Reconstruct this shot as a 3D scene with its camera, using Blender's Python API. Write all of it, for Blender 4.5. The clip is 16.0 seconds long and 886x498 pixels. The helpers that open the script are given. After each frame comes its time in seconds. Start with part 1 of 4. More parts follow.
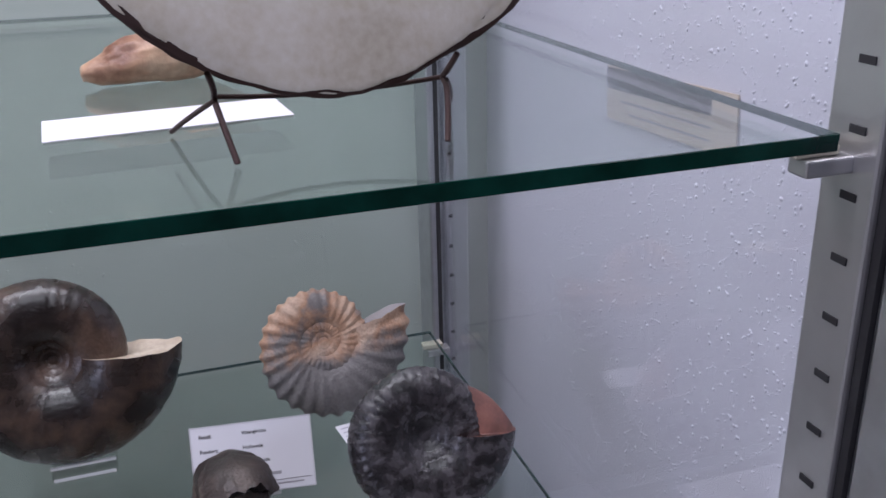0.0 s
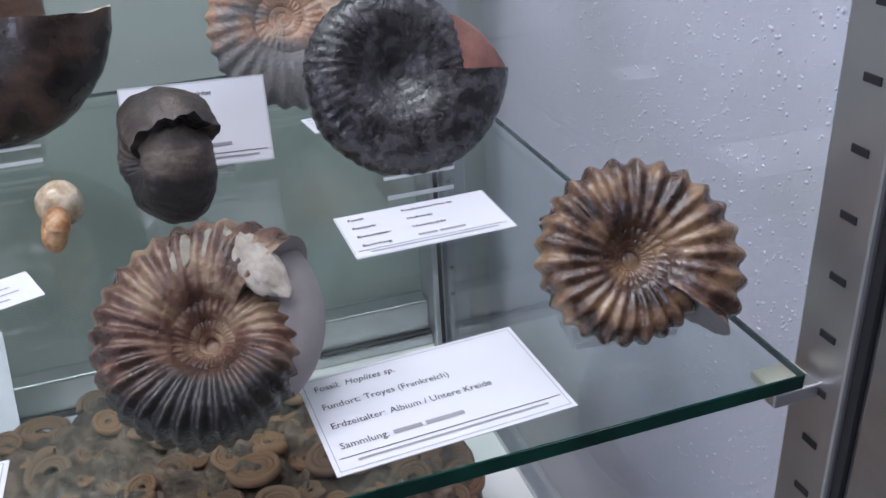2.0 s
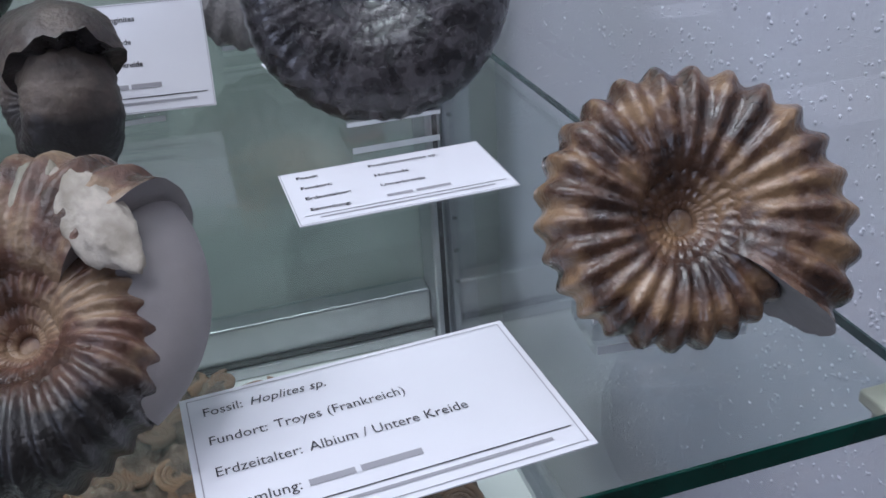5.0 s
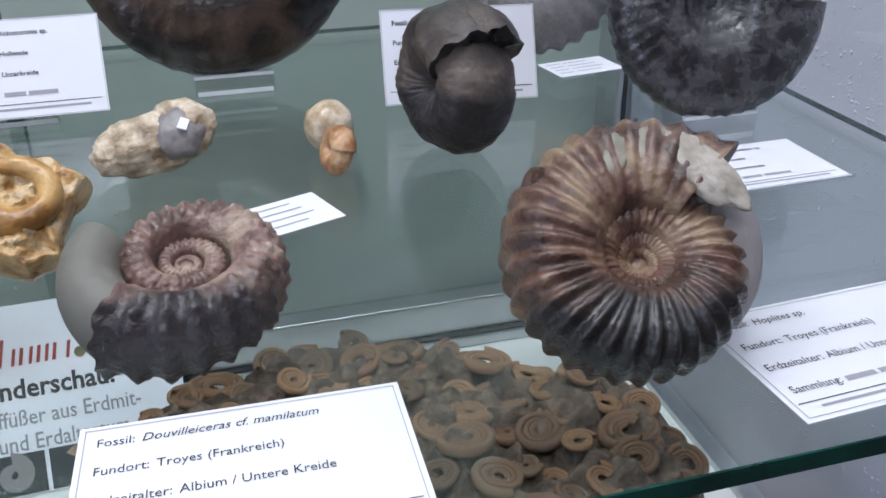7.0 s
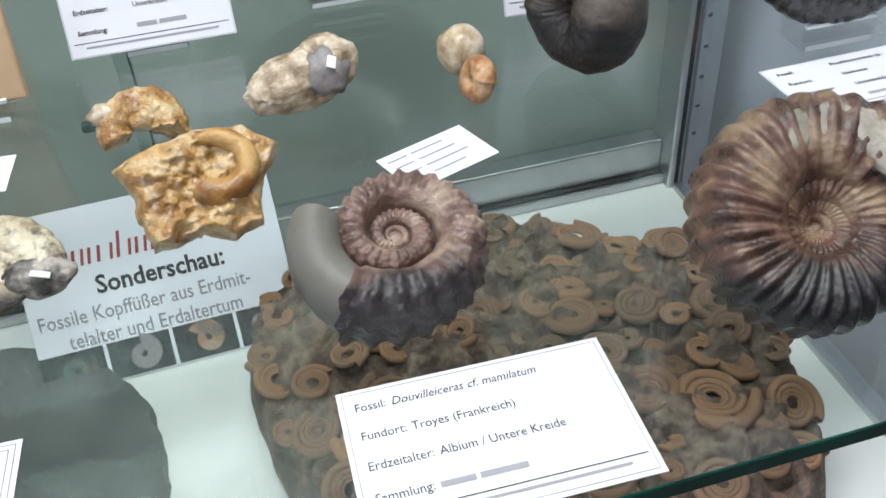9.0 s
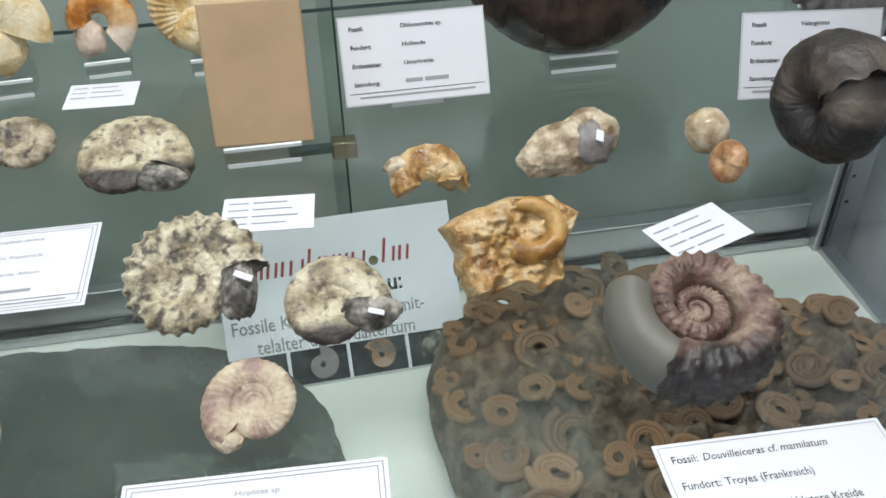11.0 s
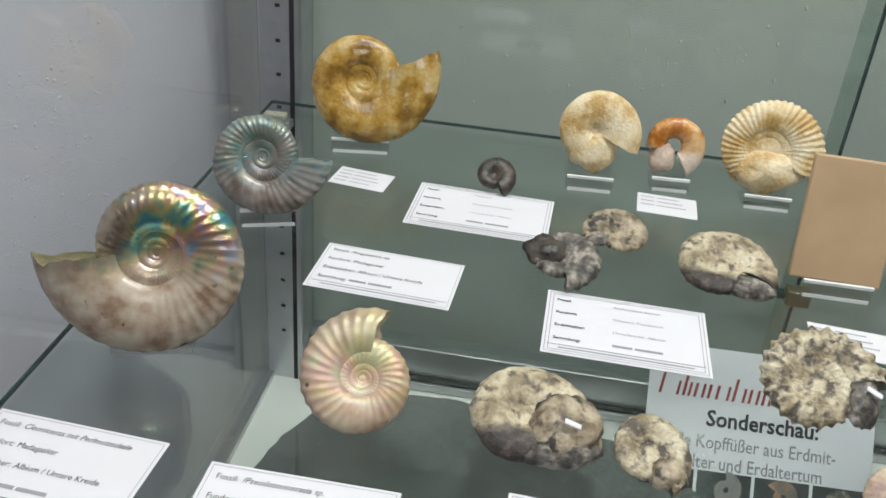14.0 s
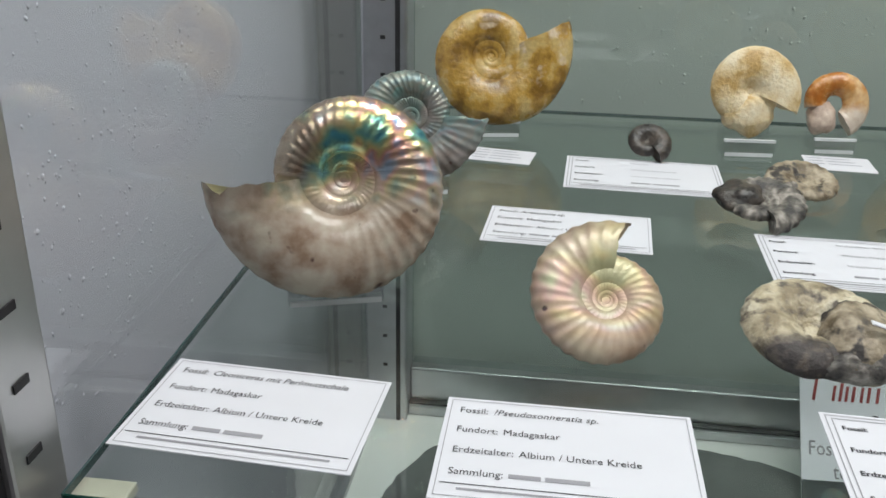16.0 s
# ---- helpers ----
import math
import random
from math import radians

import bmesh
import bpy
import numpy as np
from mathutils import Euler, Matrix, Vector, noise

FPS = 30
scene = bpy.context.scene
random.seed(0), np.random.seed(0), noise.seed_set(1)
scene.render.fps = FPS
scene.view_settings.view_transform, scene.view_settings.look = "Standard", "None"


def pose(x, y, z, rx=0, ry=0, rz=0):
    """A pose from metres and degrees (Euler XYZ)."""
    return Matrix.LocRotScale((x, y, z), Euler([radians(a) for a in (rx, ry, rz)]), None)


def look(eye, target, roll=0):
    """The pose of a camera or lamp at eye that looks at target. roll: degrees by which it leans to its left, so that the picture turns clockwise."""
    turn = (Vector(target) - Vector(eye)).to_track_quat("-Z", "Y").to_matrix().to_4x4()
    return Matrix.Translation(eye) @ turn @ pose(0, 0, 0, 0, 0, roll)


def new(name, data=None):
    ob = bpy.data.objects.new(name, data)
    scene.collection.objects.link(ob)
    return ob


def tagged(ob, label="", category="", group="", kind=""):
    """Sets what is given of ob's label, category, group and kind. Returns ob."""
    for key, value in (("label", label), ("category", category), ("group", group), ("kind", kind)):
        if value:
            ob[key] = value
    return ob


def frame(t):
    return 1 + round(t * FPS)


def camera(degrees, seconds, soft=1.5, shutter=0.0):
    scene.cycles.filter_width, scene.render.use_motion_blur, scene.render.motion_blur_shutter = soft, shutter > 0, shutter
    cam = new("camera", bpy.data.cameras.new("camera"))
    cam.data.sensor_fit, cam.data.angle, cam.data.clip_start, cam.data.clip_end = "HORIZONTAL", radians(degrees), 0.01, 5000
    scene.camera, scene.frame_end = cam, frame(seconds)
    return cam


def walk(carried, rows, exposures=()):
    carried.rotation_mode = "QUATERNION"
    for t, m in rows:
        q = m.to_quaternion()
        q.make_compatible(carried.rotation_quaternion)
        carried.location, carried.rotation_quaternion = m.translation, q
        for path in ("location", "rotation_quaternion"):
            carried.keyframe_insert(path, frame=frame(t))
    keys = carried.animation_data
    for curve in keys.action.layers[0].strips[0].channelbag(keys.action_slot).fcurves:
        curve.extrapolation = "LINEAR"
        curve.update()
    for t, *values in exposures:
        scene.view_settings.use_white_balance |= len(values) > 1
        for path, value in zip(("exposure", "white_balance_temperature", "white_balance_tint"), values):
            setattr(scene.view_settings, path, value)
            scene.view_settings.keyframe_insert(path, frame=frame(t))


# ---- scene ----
cam = camera(51.7, 16.0, soft=1.6)
PATH = [
    (0, (0.278, -0.253, 1.395), (0.853, 1.516, 0.66), -1.4),
    (0.5, (0.290, -0.262, 1.300), (0.841, 1.502, 0.565), -3.4),
    (1, (0.298, -0.245, 1.246), (0.823, 1.494, 0.409), -4.0),
    (1.5, (0.292, -0.241, 1.227), (0.796, 1.485, 0.352), -3.7),
    (2, (0.298, -0.226, 1.208), (0.822, 1.463, 0.274), -3.2),
    (2.5, (0.337, -0.189, 1.177), (0.832, 1.521, 0.265), -4.2),
    (3, (0.382, -0.153, 1.15), (0.854, 1.565, 0.241), -5.5),
    (3.2, (0.398, -0.139, 1.142), (0.863, 1.577, 0.227), -6.2),
    (5.5, (0.307, -0.137, 1.146), (0.791, 1.557, 0.2), -2.8),
    (6, (0.262, -0.148, 1.156), (0.764, 1.547, 0.221), -2.1),
    (6.5, (0.219, -0.155, 1.157), (0.709, 1.543, 0.222), -1.3),
    (7, (0.178, -0.16, 1.163), (0.65, 1.551, 0.241), -0.7),
    (7.5, (0.143, -0.161, 1.171), (0.575, 1.547, 0.225), -1.0),
    (8, (0.124, -0.149, 1.187), (0.557, 1.473, 0.101), -2.2),
    (8.2, (0.124, -0.139, 1.192), (0.54, 1.44, 0.038), -2.9),
    (10.3, (0.099, -0.147, 1.268), (0.454, 1.334, -0.029), -4.1),
    (10.5, (0.069, -0.138, 1.263), (0.418, 1.362, -0.012), -3.5),
    (11, (0.02, -0.144, 1.274), (0.284, 1.407, 0.039), -1.1),
    (11.5, (-0.025, -0.154, 1.29), (0.168, 1.447, 0.108), 1.3),
    (12, (-0.056, -0.163, 1.293), (0.076, 1.472, 0.148), 3.1),
    (12.5, (-0.092, -0.173, 1.296), (-0.026, 1.482, 0.175), 3.4),
    (13, (-0.129, -0.19, 1.303), (-0.18, 1.499, 0.233), 3.1),
    (13.5, (-0.164, -0.206, 1.304), (-0.291, 1.497, 0.263), 4.2),
    (14, (-0.192, -0.218, 1.298), (-0.391, 1.498, 0.289), 4.7),
    (14.5, (-0.218, -0.223, 1.282), (-0.441, 1.506, 0.304), 4.4),
    (15, (-0.252, -0.219, 1.245), (-0.438, 1.549, 0.328), 3.0),
    (15.5, (-0.276, -0.215, 1.206), (-0.487, 1.574, 0.337), 2.1),
    (16, (-0.29, -0.214, 1.184), (-0.515, 1.609, 0.393), 1.1),
]
TONE = [(0, -0.55, 5850, 28), (1, -0.15, 5800, 21), (3, -0.14, 5700, 20), (5.5, -0.34, 5620, 18), (6.5, -0.20, 5650, 17), (7.5, 0.06, 5750, 16), (8.2, 0.14, 5900, 14),
        (10.3, -0.12, 6050, 10), (11, -0.18, 6150, 10), (13, -0.22, 6300, 11), (15.5, -0.45, 6500, 11), (16, -0.43, 6280, 11)]
walk(cam, [(t, look(eye, target, roll)) for t, eye, target, roll in PATH], TONE)

# ---------------------------------------------------------------- light
CASE_W, ROOM_W, FILL_W = 12.5, 15.0, 54.0
world = bpy.data.worlds.new("room_air")
scene.world = world
world.use_nodes = True
world.node_tree.nodes["Background"].inputs[0].default_value = (0.80, 0.88, 1.0, 1)
world.node_tree.nodes["Background"].inputs[1].default_value = 0.10


def area_lamp(name, m, sx, sy, watts, colour):
    d = bpy.data.lights.new(name, "AREA")
    d.shape, d.size, d.size_y, d.energy, d.color = "RECTANGLE", sx, sy, watts, colour
    ob = new(name, d)
    ob.matrix_world = m
    return ob


area_lamp("case_light", pose(0.04, 0.20, 2.02), 0.85, 0.22, CASE_W, (1.0, 0.97, 0.92))
area_lamp("room_light", pose(-0.2, -0.9, 2.66), 1.3, 0.35, ROOM_W, (1.0, 0.98, 0.95))
area_lamp("room_light", pose(1.3, -0.9, 2.66), 0.35, 1.3, ROOM_W * 0.5, (1.0, 0.98, 0.95))
# added cool fill, not a known source, to brighten the east wall
area_lamp("window_daylight", look((-3.12, -1.9, 1.6), (0.5, 0.2, 1.1)), 1.6, 1.4, FILL_W, (0.80, 0.87, 1.0))

# ---------------------------------------------------------------- materials
def bsdf(name):
    m = bpy.data.materials.new(name)
    m.use_nodes = True
    nt = m.node_tree
    return m, nt, nt.nodes["Principled BSDF"]


def link(nt, a, b):
    nt.links.new(a, b)


def tex(nt, kind, scale, detail=4.0, coord="Object", stretch=(1, 1, 1), offset=(0, 0, 0)):
    tc = nt.nodes.new("ShaderNodeTexCoord")
    mp = nt.nodes.new("ShaderNodeMapping")
    mp.inputs["Scale"].default_value = stretch
    mp.inputs["Location"].default_value = offset
    link(nt, tc.outputs[coord], mp.inputs[0])
    n = nt.nodes.new(kind)
    link(nt, mp.outputs[0], n.inputs["Vector"])
    n.inputs["Scale"].default_value = scale
    if "Detail" in n.inputs:
        n.inputs["Detail"].default_value = detail
    return n


def ramp(nt, src, stops):
    r = nt.nodes.new("ShaderNodeValToRGB")
    e = r.color_ramp.elements
    while len(e) < len(stops):
        e.new(0.5)
    for k, (p, c) in enumerate(stops):
        e[k].position = p
        e[k].color = (*c, 1) if len(c) == 3 else c
    link(nt, src, r.inputs[0])
    return r.outputs[0]


def mix(nt, fac, a, b, how="MIX"):
    n = nt.nodes.new("ShaderNodeMix")
    n.data_type, n.blend_type = "RGBA", how
    for k, v in ((0, fac), (6, a), (7, b)):
        if hasattr(v, "is_linked"):
            link(nt, v, n.inputs[k])
        else:
            n.inputs[k].default_value = v if k == 0 else (*v, 1)
    return n.outputs[2]


def bump(nt, p, layers):
    last = None
    for src, strength, dist in layers:
        b = nt.nodes.new("ShaderNodeBump")
        b.inputs["Strength"].default_value, b.inputs["Distance"].default_value = strength, dist
        link(nt, src, b.inputs["Height"])
        if last:
            link(nt, last, b.inputs["Normal"])
        last = b.outputs[0]
    link(nt, last, p.inputs["Normal"])


def fossil(name, cols, patch=28.0, grain=420.0, rough=(0.35, 0.6), relief=0.0006, speck=None, zone=None, coat=0.0, sharp=0.12, seed=0.0):
    """Mineral surface: patches of cols, fine grain, optional dark specks, and a zone (axis, edge, width, colour) of
    another colour below edge.
    """
    m, nt, p = bsdf(name)
    n1 = tex(nt, "ShaderNodeTexNoise", patch, 5.0, offset=(seed, seed * 0.7, 0))
    k = len(cols)
    lo, hi = 0.5 - sharp, 0.5 + sharp
    col = ramp(nt, n1.outputs[0], [(lo + (hi - lo) * q / max(1, k - 1), c) for q, c in enumerate(cols)])
    n2 = tex(nt, "ShaderNodeTexNoise", grain, 6.0)
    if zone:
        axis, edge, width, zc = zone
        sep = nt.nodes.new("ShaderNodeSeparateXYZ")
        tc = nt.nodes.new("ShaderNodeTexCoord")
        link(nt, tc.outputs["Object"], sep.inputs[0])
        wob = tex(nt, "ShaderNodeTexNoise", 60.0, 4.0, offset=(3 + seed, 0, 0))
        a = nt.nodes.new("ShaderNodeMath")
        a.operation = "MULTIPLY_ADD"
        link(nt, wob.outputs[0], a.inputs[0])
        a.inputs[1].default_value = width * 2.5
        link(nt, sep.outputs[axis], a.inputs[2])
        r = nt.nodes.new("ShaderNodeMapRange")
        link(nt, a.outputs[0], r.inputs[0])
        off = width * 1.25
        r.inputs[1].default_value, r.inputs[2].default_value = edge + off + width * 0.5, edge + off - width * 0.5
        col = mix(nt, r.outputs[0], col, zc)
    if speck:
        v = tex(nt, "ShaderNodeTexNoise", speck[1], 3.0, offset=(7 + seed, 1, 2))
        f = ramp(nt, v.outputs[0], [(speck[2], (0, 0, 0)), (speck[2] + speck[3], (1, 1, 1))])
        col = mix(nt, f, col, speck[0])
    col = mix(nt, 0.35, col, ramp(nt, n2.outputs[0], [(0.3, (0.35, 0.35, 0.35)), (0.7, (0.75, 0.75, 0.75))]), "OVERLAY")
    link(nt, col, p.inputs["Base Color"])
    rr = nt.nodes.new("ShaderNodeMapRange")
    link(nt, n1.outputs[0], rr.inputs[0])
    rr.inputs[1].default_value, rr.inputs[2].default_value, rr.inputs[3].default_value, rr.inputs[4].default_value = 0.3, 0.7, rough[0], rough[1]
    link(nt, rr.outputs[0], p.inputs["Roughness"])
    bump(nt, p, [(n1.outputs[0], 0.5, relief * 2), (n2.outputs[0], 0.7, relief)])
    p.inputs["Coat Weight"].default_value = coat
    p.inputs["Coat Roughness"].default_value = 0.15
    return m


def nacre(name, body, film=420.0, spread=260.0, film_scale=30.0, amount=0.6, tint=0.5, seed=0.0, edge=0.0, gloss=0.25, sheens=((0.10, 0.45, 0.55), (0.30, 0.60, 0.40), (0.75, 0.62, 0.25), (0.75, 0.36, 0.30), (0.25, 0.45, 0.70))):
    """Mother-of-pearl: a pale shell under a thin interference film, with sheen highlights painted into its colour above
    edge.
    """
    m, nt, p = bsdf(name)
    n1 = tex(nt, "ShaderNodeTexNoise", 75.0, 5.0, offset=(seed, 0, 0))
    n2 = tex(nt, "ShaderNodeTexNoise", film_scale, 2.0, offset=(0, seed, 0))
    n3 = tex(nt, "ShaderNodeTexNoise", 500.0, 4.0)
    col = ramp(nt, n1.outputs[0], [(0.36, body[0]), (0.5, body[1]), (0.64, body[2])])
    sep = nt.nodes.new("ShaderNodeSeparateXYZ")
    tc = nt.nodes.new("ShaderNodeTexCoord")
    link(nt, tc.outputs["Object"], sep.inputs[0])
    mr = nt.nodes.new("ShaderNodeMapRange")
    link(nt, sep.outputs[2], mr.inputs[0])
    mr.inputs[1].default_value, mr.inputs[2].default_value = edge - 0.010, edge + 0.012
    sheen = ramp(nt, n2.outputs[0], [(0.32 + 0.09 * k, c) for k, c in enumerate(sheens)])
    f = ramp(nt, tex(nt, "ShaderNodeTexNoise", 38.0, 2.0, offset=(5, seed, 1)).outputs[0], [(0.38, (0, 0, 0)), (0.60, (tint, tint, tint))])
    f2 = nt.nodes.new("ShaderNodeMath")
    f2.operation = "MULTIPLY"
    link(nt, f, f2.inputs[0])
    link(nt, mr.outputs[0], f2.inputs[1])
    col = mix(nt, f2.outputs[0], col, sheen)
    sp = ramp(nt, tex(nt, "ShaderNodeTexNoise", 120.0, 2.0, offset=(9, 2, seed)).outputs[0], [(0.70, (0, 0, 0)), (0.76, (1, 1, 1))])
    col = mix(nt, sp, col, (0.10, 0.06, 0.05))
    link(nt, col, p.inputs["Base Color"])
    p.inputs["Roughness"].default_value = gloss
    me = nt.nodes.new("ShaderNodeMath")
    me.operation = "MULTIPLY"
    link(nt, mr.outputs[0], me.inputs[0])
    me.inputs[1].default_value = amount
    link(nt, me.outputs[0], p.inputs["Metallic"])
    p.inputs["Thin Film IOR"].default_value = 1.6
    r = nt.nodes.new("ShaderNodeMapRange")
    link(nt, n2.outputs[0], r.inputs[0])
    r.inputs[1].default_value, r.inputs[2].default_value, r.inputs[3].default_value, r.inputs[4].default_value = 0.3, 0.7, film - spread / 2, film + spread / 2
    th = nt.nodes.new("ShaderNodeMath")
    th.operation = "MULTIPLY"
    link(nt, r.outputs[0], th.inputs[0])
    link(nt, mr.outputs[0], th.inputs[1])
    link(nt, th.outputs[0], p.inputs["Thin Film Thickness"])
    bump(nt, p, [(n3.outputs[0], 0.35, 0.0003)])
    return m


def plain(name, colour, rough=0.5, metal=0.0, var=0.08, scale=30.0, relief=0.0, trans=0.0, ior=1.45):
    m, nt, p = bsdf(name)
    n = tex(nt, "ShaderNodeTexNoise", scale, 5.0)
    c = ramp(nt, n.outputs[0], [(0.3, tuple(v * (1 - var) for v in colour)), (0.7, tuple(min(1, v * (1 + var)) for v in colour))])
    link(nt, c, p.inputs["Base Color"])
    p.inputs["Roughness"].default_value, p.inputs["Metallic"].default_value = rough, metal
    p.inputs["Transmission Weight"].default_value, p.inputs["IOR"].default_value = trans, ior
    if relief:
        bump(nt, p, [(tex(nt, "ShaderNodeTexNoise", scale * 8, 4.0).outputs[0], 0.5, relief)])
    return m


def plaster(name, colour, grain=1.0):
    """Painted woodchip wallpaper: scattered raised chips on a finely rough ground."""
    m, nt, p = bsdf(name)
    big = tex(nt, "ShaderNodeTexNoise", 3.0, 4.0)
    dots = tex(nt, "ShaderNodeTexVoronoi", 150.0)
    n2 = tex(nt, "ShaderNodeTexNoise", 420.0, 4.0)
    some = tex(nt, "ShaderNodeTexNoise", 95.0, 2.0)
    chips = mix(nt, ramp(nt, some.outputs[0], [(0.42, (0, 0, 0)), (0.54, (1, 1, 1))]), (0, 0, 0), ramp(nt, dots.outputs["Distance"], [(0.12, (1, 1, 1)), (0.42, (0, 0, 0))]))
    col = ramp(nt, big.outputs[0], [(0.3, tuple(v * 0.92 for v in colour)), (0.7, colour)])
    link(nt, col, p.inputs["Base Color"])
    p.inputs["Roughness"].default_value = 0.75
    bump(nt, p, [(chips, min(1.0, 0.8 * grain), 0.0045), (n2.outputs[0], 0.35, 0.0006)])
    return m


def pane_glass(name, tint, ior=1.5):
    """A thin pane: tinted clear light, and the mirror image that Fresnel gives."""
    m = bpy.data.materials.new(name)
    m.use_nodes = True
    nt = m.node_tree
    nt.nodes.clear()
    out = nt.nodes.new("ShaderNodeOutputMaterial")
    mx = nt.nodes.new("ShaderNodeMixShader")
    tr = nt.nodes.new("ShaderNodeBsdfTransparent")
    gl = nt.nodes.new("ShaderNodeBsdfGlossy")
    lw = nt.nodes.new("ShaderNodeLayerWeight")
    lw.inputs[0].default_value = 0.5
    pw = nt.nodes.new("ShaderNodeMath")
    pw.operation = "POWER"
    link(nt, lw.outputs["Facing"], pw.inputs[0])
    pw.inputs[1].default_value = 5.0
    fr = nt.nodes.new("ShaderNodeMath")
    fr.operation = "MULTIPLY_ADD"
    link(nt, pw.outputs[0], fr.inputs[0])
    f0 = ((ior - 1) / (ior + 1)) ** 2
    fr.inputs[1].default_value, fr.inputs[2].default_value = 1 - f0, f0
    tr.inputs[0].default_value = (*tint, 1)
    gl.inputs["Roughness"].default_value = 0.0
    link(nt, fr.outputs[0], mx.inputs[0])
    link(nt, tr.outputs[0], mx.inputs[1])
    link(nt, gl.outputs[0], mx.inputs[2])
    link(nt, mx.outputs[0], out.inputs[0])
    return m


M_WALL = plaster("woodchip_wall", (0.70, 0.69, 0.75), 1.35)
M_WALL_BACK = plaster("woodchip_wall_back", (0.555, 0.57, 0.545), 1.3)
M_ROOM = plain("room_paint", (0.62, 0.60, 0.58), 0.8)
M_CEIL = plain("ceiling_paint", (0.75, 0.75, 0.74), 0.85)
M_CARPET = plain("dark_floor", (0.16, 0.15, 0.15), 0.85, relief=0.001)
M_ALU = plain("brushed_aluminium", (0.55, 0.56, 0.58), 0.36, 1.0, 0.06, 90.0)
M_STEEL = plain("brushed_steel", (0.50, 0.50, 0.50), 0.34, 0.85, 0.06, 40.0)
M_BLACK = plain("black_rubber", (0.02, 0.02, 0.022), 0.6)
M_WHITE = plain("white_board", (0.80, 0.82, 0.78), 0.4, 0, 0.03, 12.0)
M_SHELF = pane_glass("shelf_glass", (0.93, 0.975, 0.955))
M_BACKGLASS = pane_glass("green_back_glass", (0.88, 0.935, 0.91))
M_SIDEGLASS = pane_glass("side_glass", (0.95, 0.97, 0.975))
M_EDGE = plain("green_glass_edge", (0.003, 0.036, 0.026), 0.12, 0, 0.5, 40.0)
M_EDGE_SIDE = plain("dark_glass_edge", (0.03, 0.06, 0.06), 0.2, 0, 0.2, 40.0)
M_ACRYL = pane_glass("clear_acrylic", (0.965, 0.97, 0.97), 1.49)
# near-white colour for the painted highlights on the acrylic stands
M_ACRYL_GLINT = plain("painted_acrylic_glint", (0.72, 0.76, 0.76), 0.25, 0, 0.1, 60.0)
M_SIGN = plain("white_sign_board", (0.86, 0.87, 0.92), 0.5, 0, 0.02, 15.0)
M_PAPER = plain("white_card", (0.69, 0.70, 0.735), 0.55, 0, 0.02, 20.0)
M_INK = plain("black_ink", (0.04, 0.04, 0.045), 0.7)
M_GREYINK = plain("grey_ink", (0.30, 0.30, 0.32), 0.7)
M_PALEINK = plain("pale_ink", (0.30, 0.31, 0.36), 0.7)
M_REDINK = plain("dark_red_ink", (0.34, 0.05, 0.05), 0.6)
M_PHOTO = plain("dark_photo", (0.045, 0.05, 0.055), 0.35, 0, 0.4, 60.0)
M_BUFF = plain("buff_print", (0.62, 0.52, 0.42), 0.6)
M_CLIP = plain("cream_plastic", (0.50, 0.47, 0.38), 0.4, 0, 0.08, 60.0)
M_CARD = plain("brown_board", (0.47, 0.33, 0.195), 0.55, 0, 0.10, 25.0, 0.0003)
M_BRASS = plain("dull_brass", (0.30, 0.25, 0.16), 0.35, 0.9)
M_WIRE = plain("brown_wire", (0.06, 0.035, 0.03), 0.45, 0.3)

F_AMMR = fossil("honey_brown_fossil", [(0.034, 0.018, 0.012), (0.095, 0.050, 0.030), (0.26, 0.16, 0.082)], 70, 420, (0.18, 0.38), 0.0013, coat=0.4)
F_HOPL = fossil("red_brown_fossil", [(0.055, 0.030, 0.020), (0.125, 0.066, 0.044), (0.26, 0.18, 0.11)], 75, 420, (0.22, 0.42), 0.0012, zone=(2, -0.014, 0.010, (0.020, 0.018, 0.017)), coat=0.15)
F_GREYFILL = plain("grey_filler", (0.27, 0.25, 0.25), 0.6, 0, 0.06, 90.0, 0.0003)
F_CREAMFILL = fossil("pale_filler", [(0.27, 0.24, 0.19), (0.42, 0.38, 0.32)], 110, 400, (0.5, 0.7))
F_PROD = fossil("black_fossil", [(0.010, 0.009, 0.010), (0.026, 0.023, 0.025), (0.060, 0.055, 0.058)], 130, 420, (0.16, 0.34), 0.0014, coat=0.4)
F_REDFILL = fossil("orange_red_section", [(0.12, 0.055, 0.043), (0.24, 0.11, 0.085)], 40, 300, (0.35, 0.5))
F_BIG = fossil("dark_brown_fossil", [(0.010, 0.007, 0.006), (0.026, 0.017, 0.013), (0.066, 0.040, 0.026)], 32, 380, (0.18, 0.4), 0.0009, coat=0.3)
F_TAN = fossil("tan_section", [(0.45, 0.36, 0.26), (0.60, 0.51, 0.40)], 50, 300, (0.4, 0.6))
F_BACK = fossil("orange_grey_fossil", [(0.16, 0.15, 0.14), (0.34, 0.20, 0.12), (0.44, 0.32, 0.23)], 40, 420, (0.4, 0.65), 0.0014, zone=(2, -0.012, 0.016, (0.13, 0.125, 0.12)))
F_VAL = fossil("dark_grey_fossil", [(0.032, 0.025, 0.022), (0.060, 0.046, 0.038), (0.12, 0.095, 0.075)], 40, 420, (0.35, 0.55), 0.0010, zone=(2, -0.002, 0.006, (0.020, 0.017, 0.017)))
F_VALIN = fossil("black_grey_fossil", [(0.014, 0.012, 0.013), (0.03, 0.026, 0.027), (0.06, 0.05, 0.05)], 60, 420, (0.25, 0.42), 0.0009, coat=0.2)
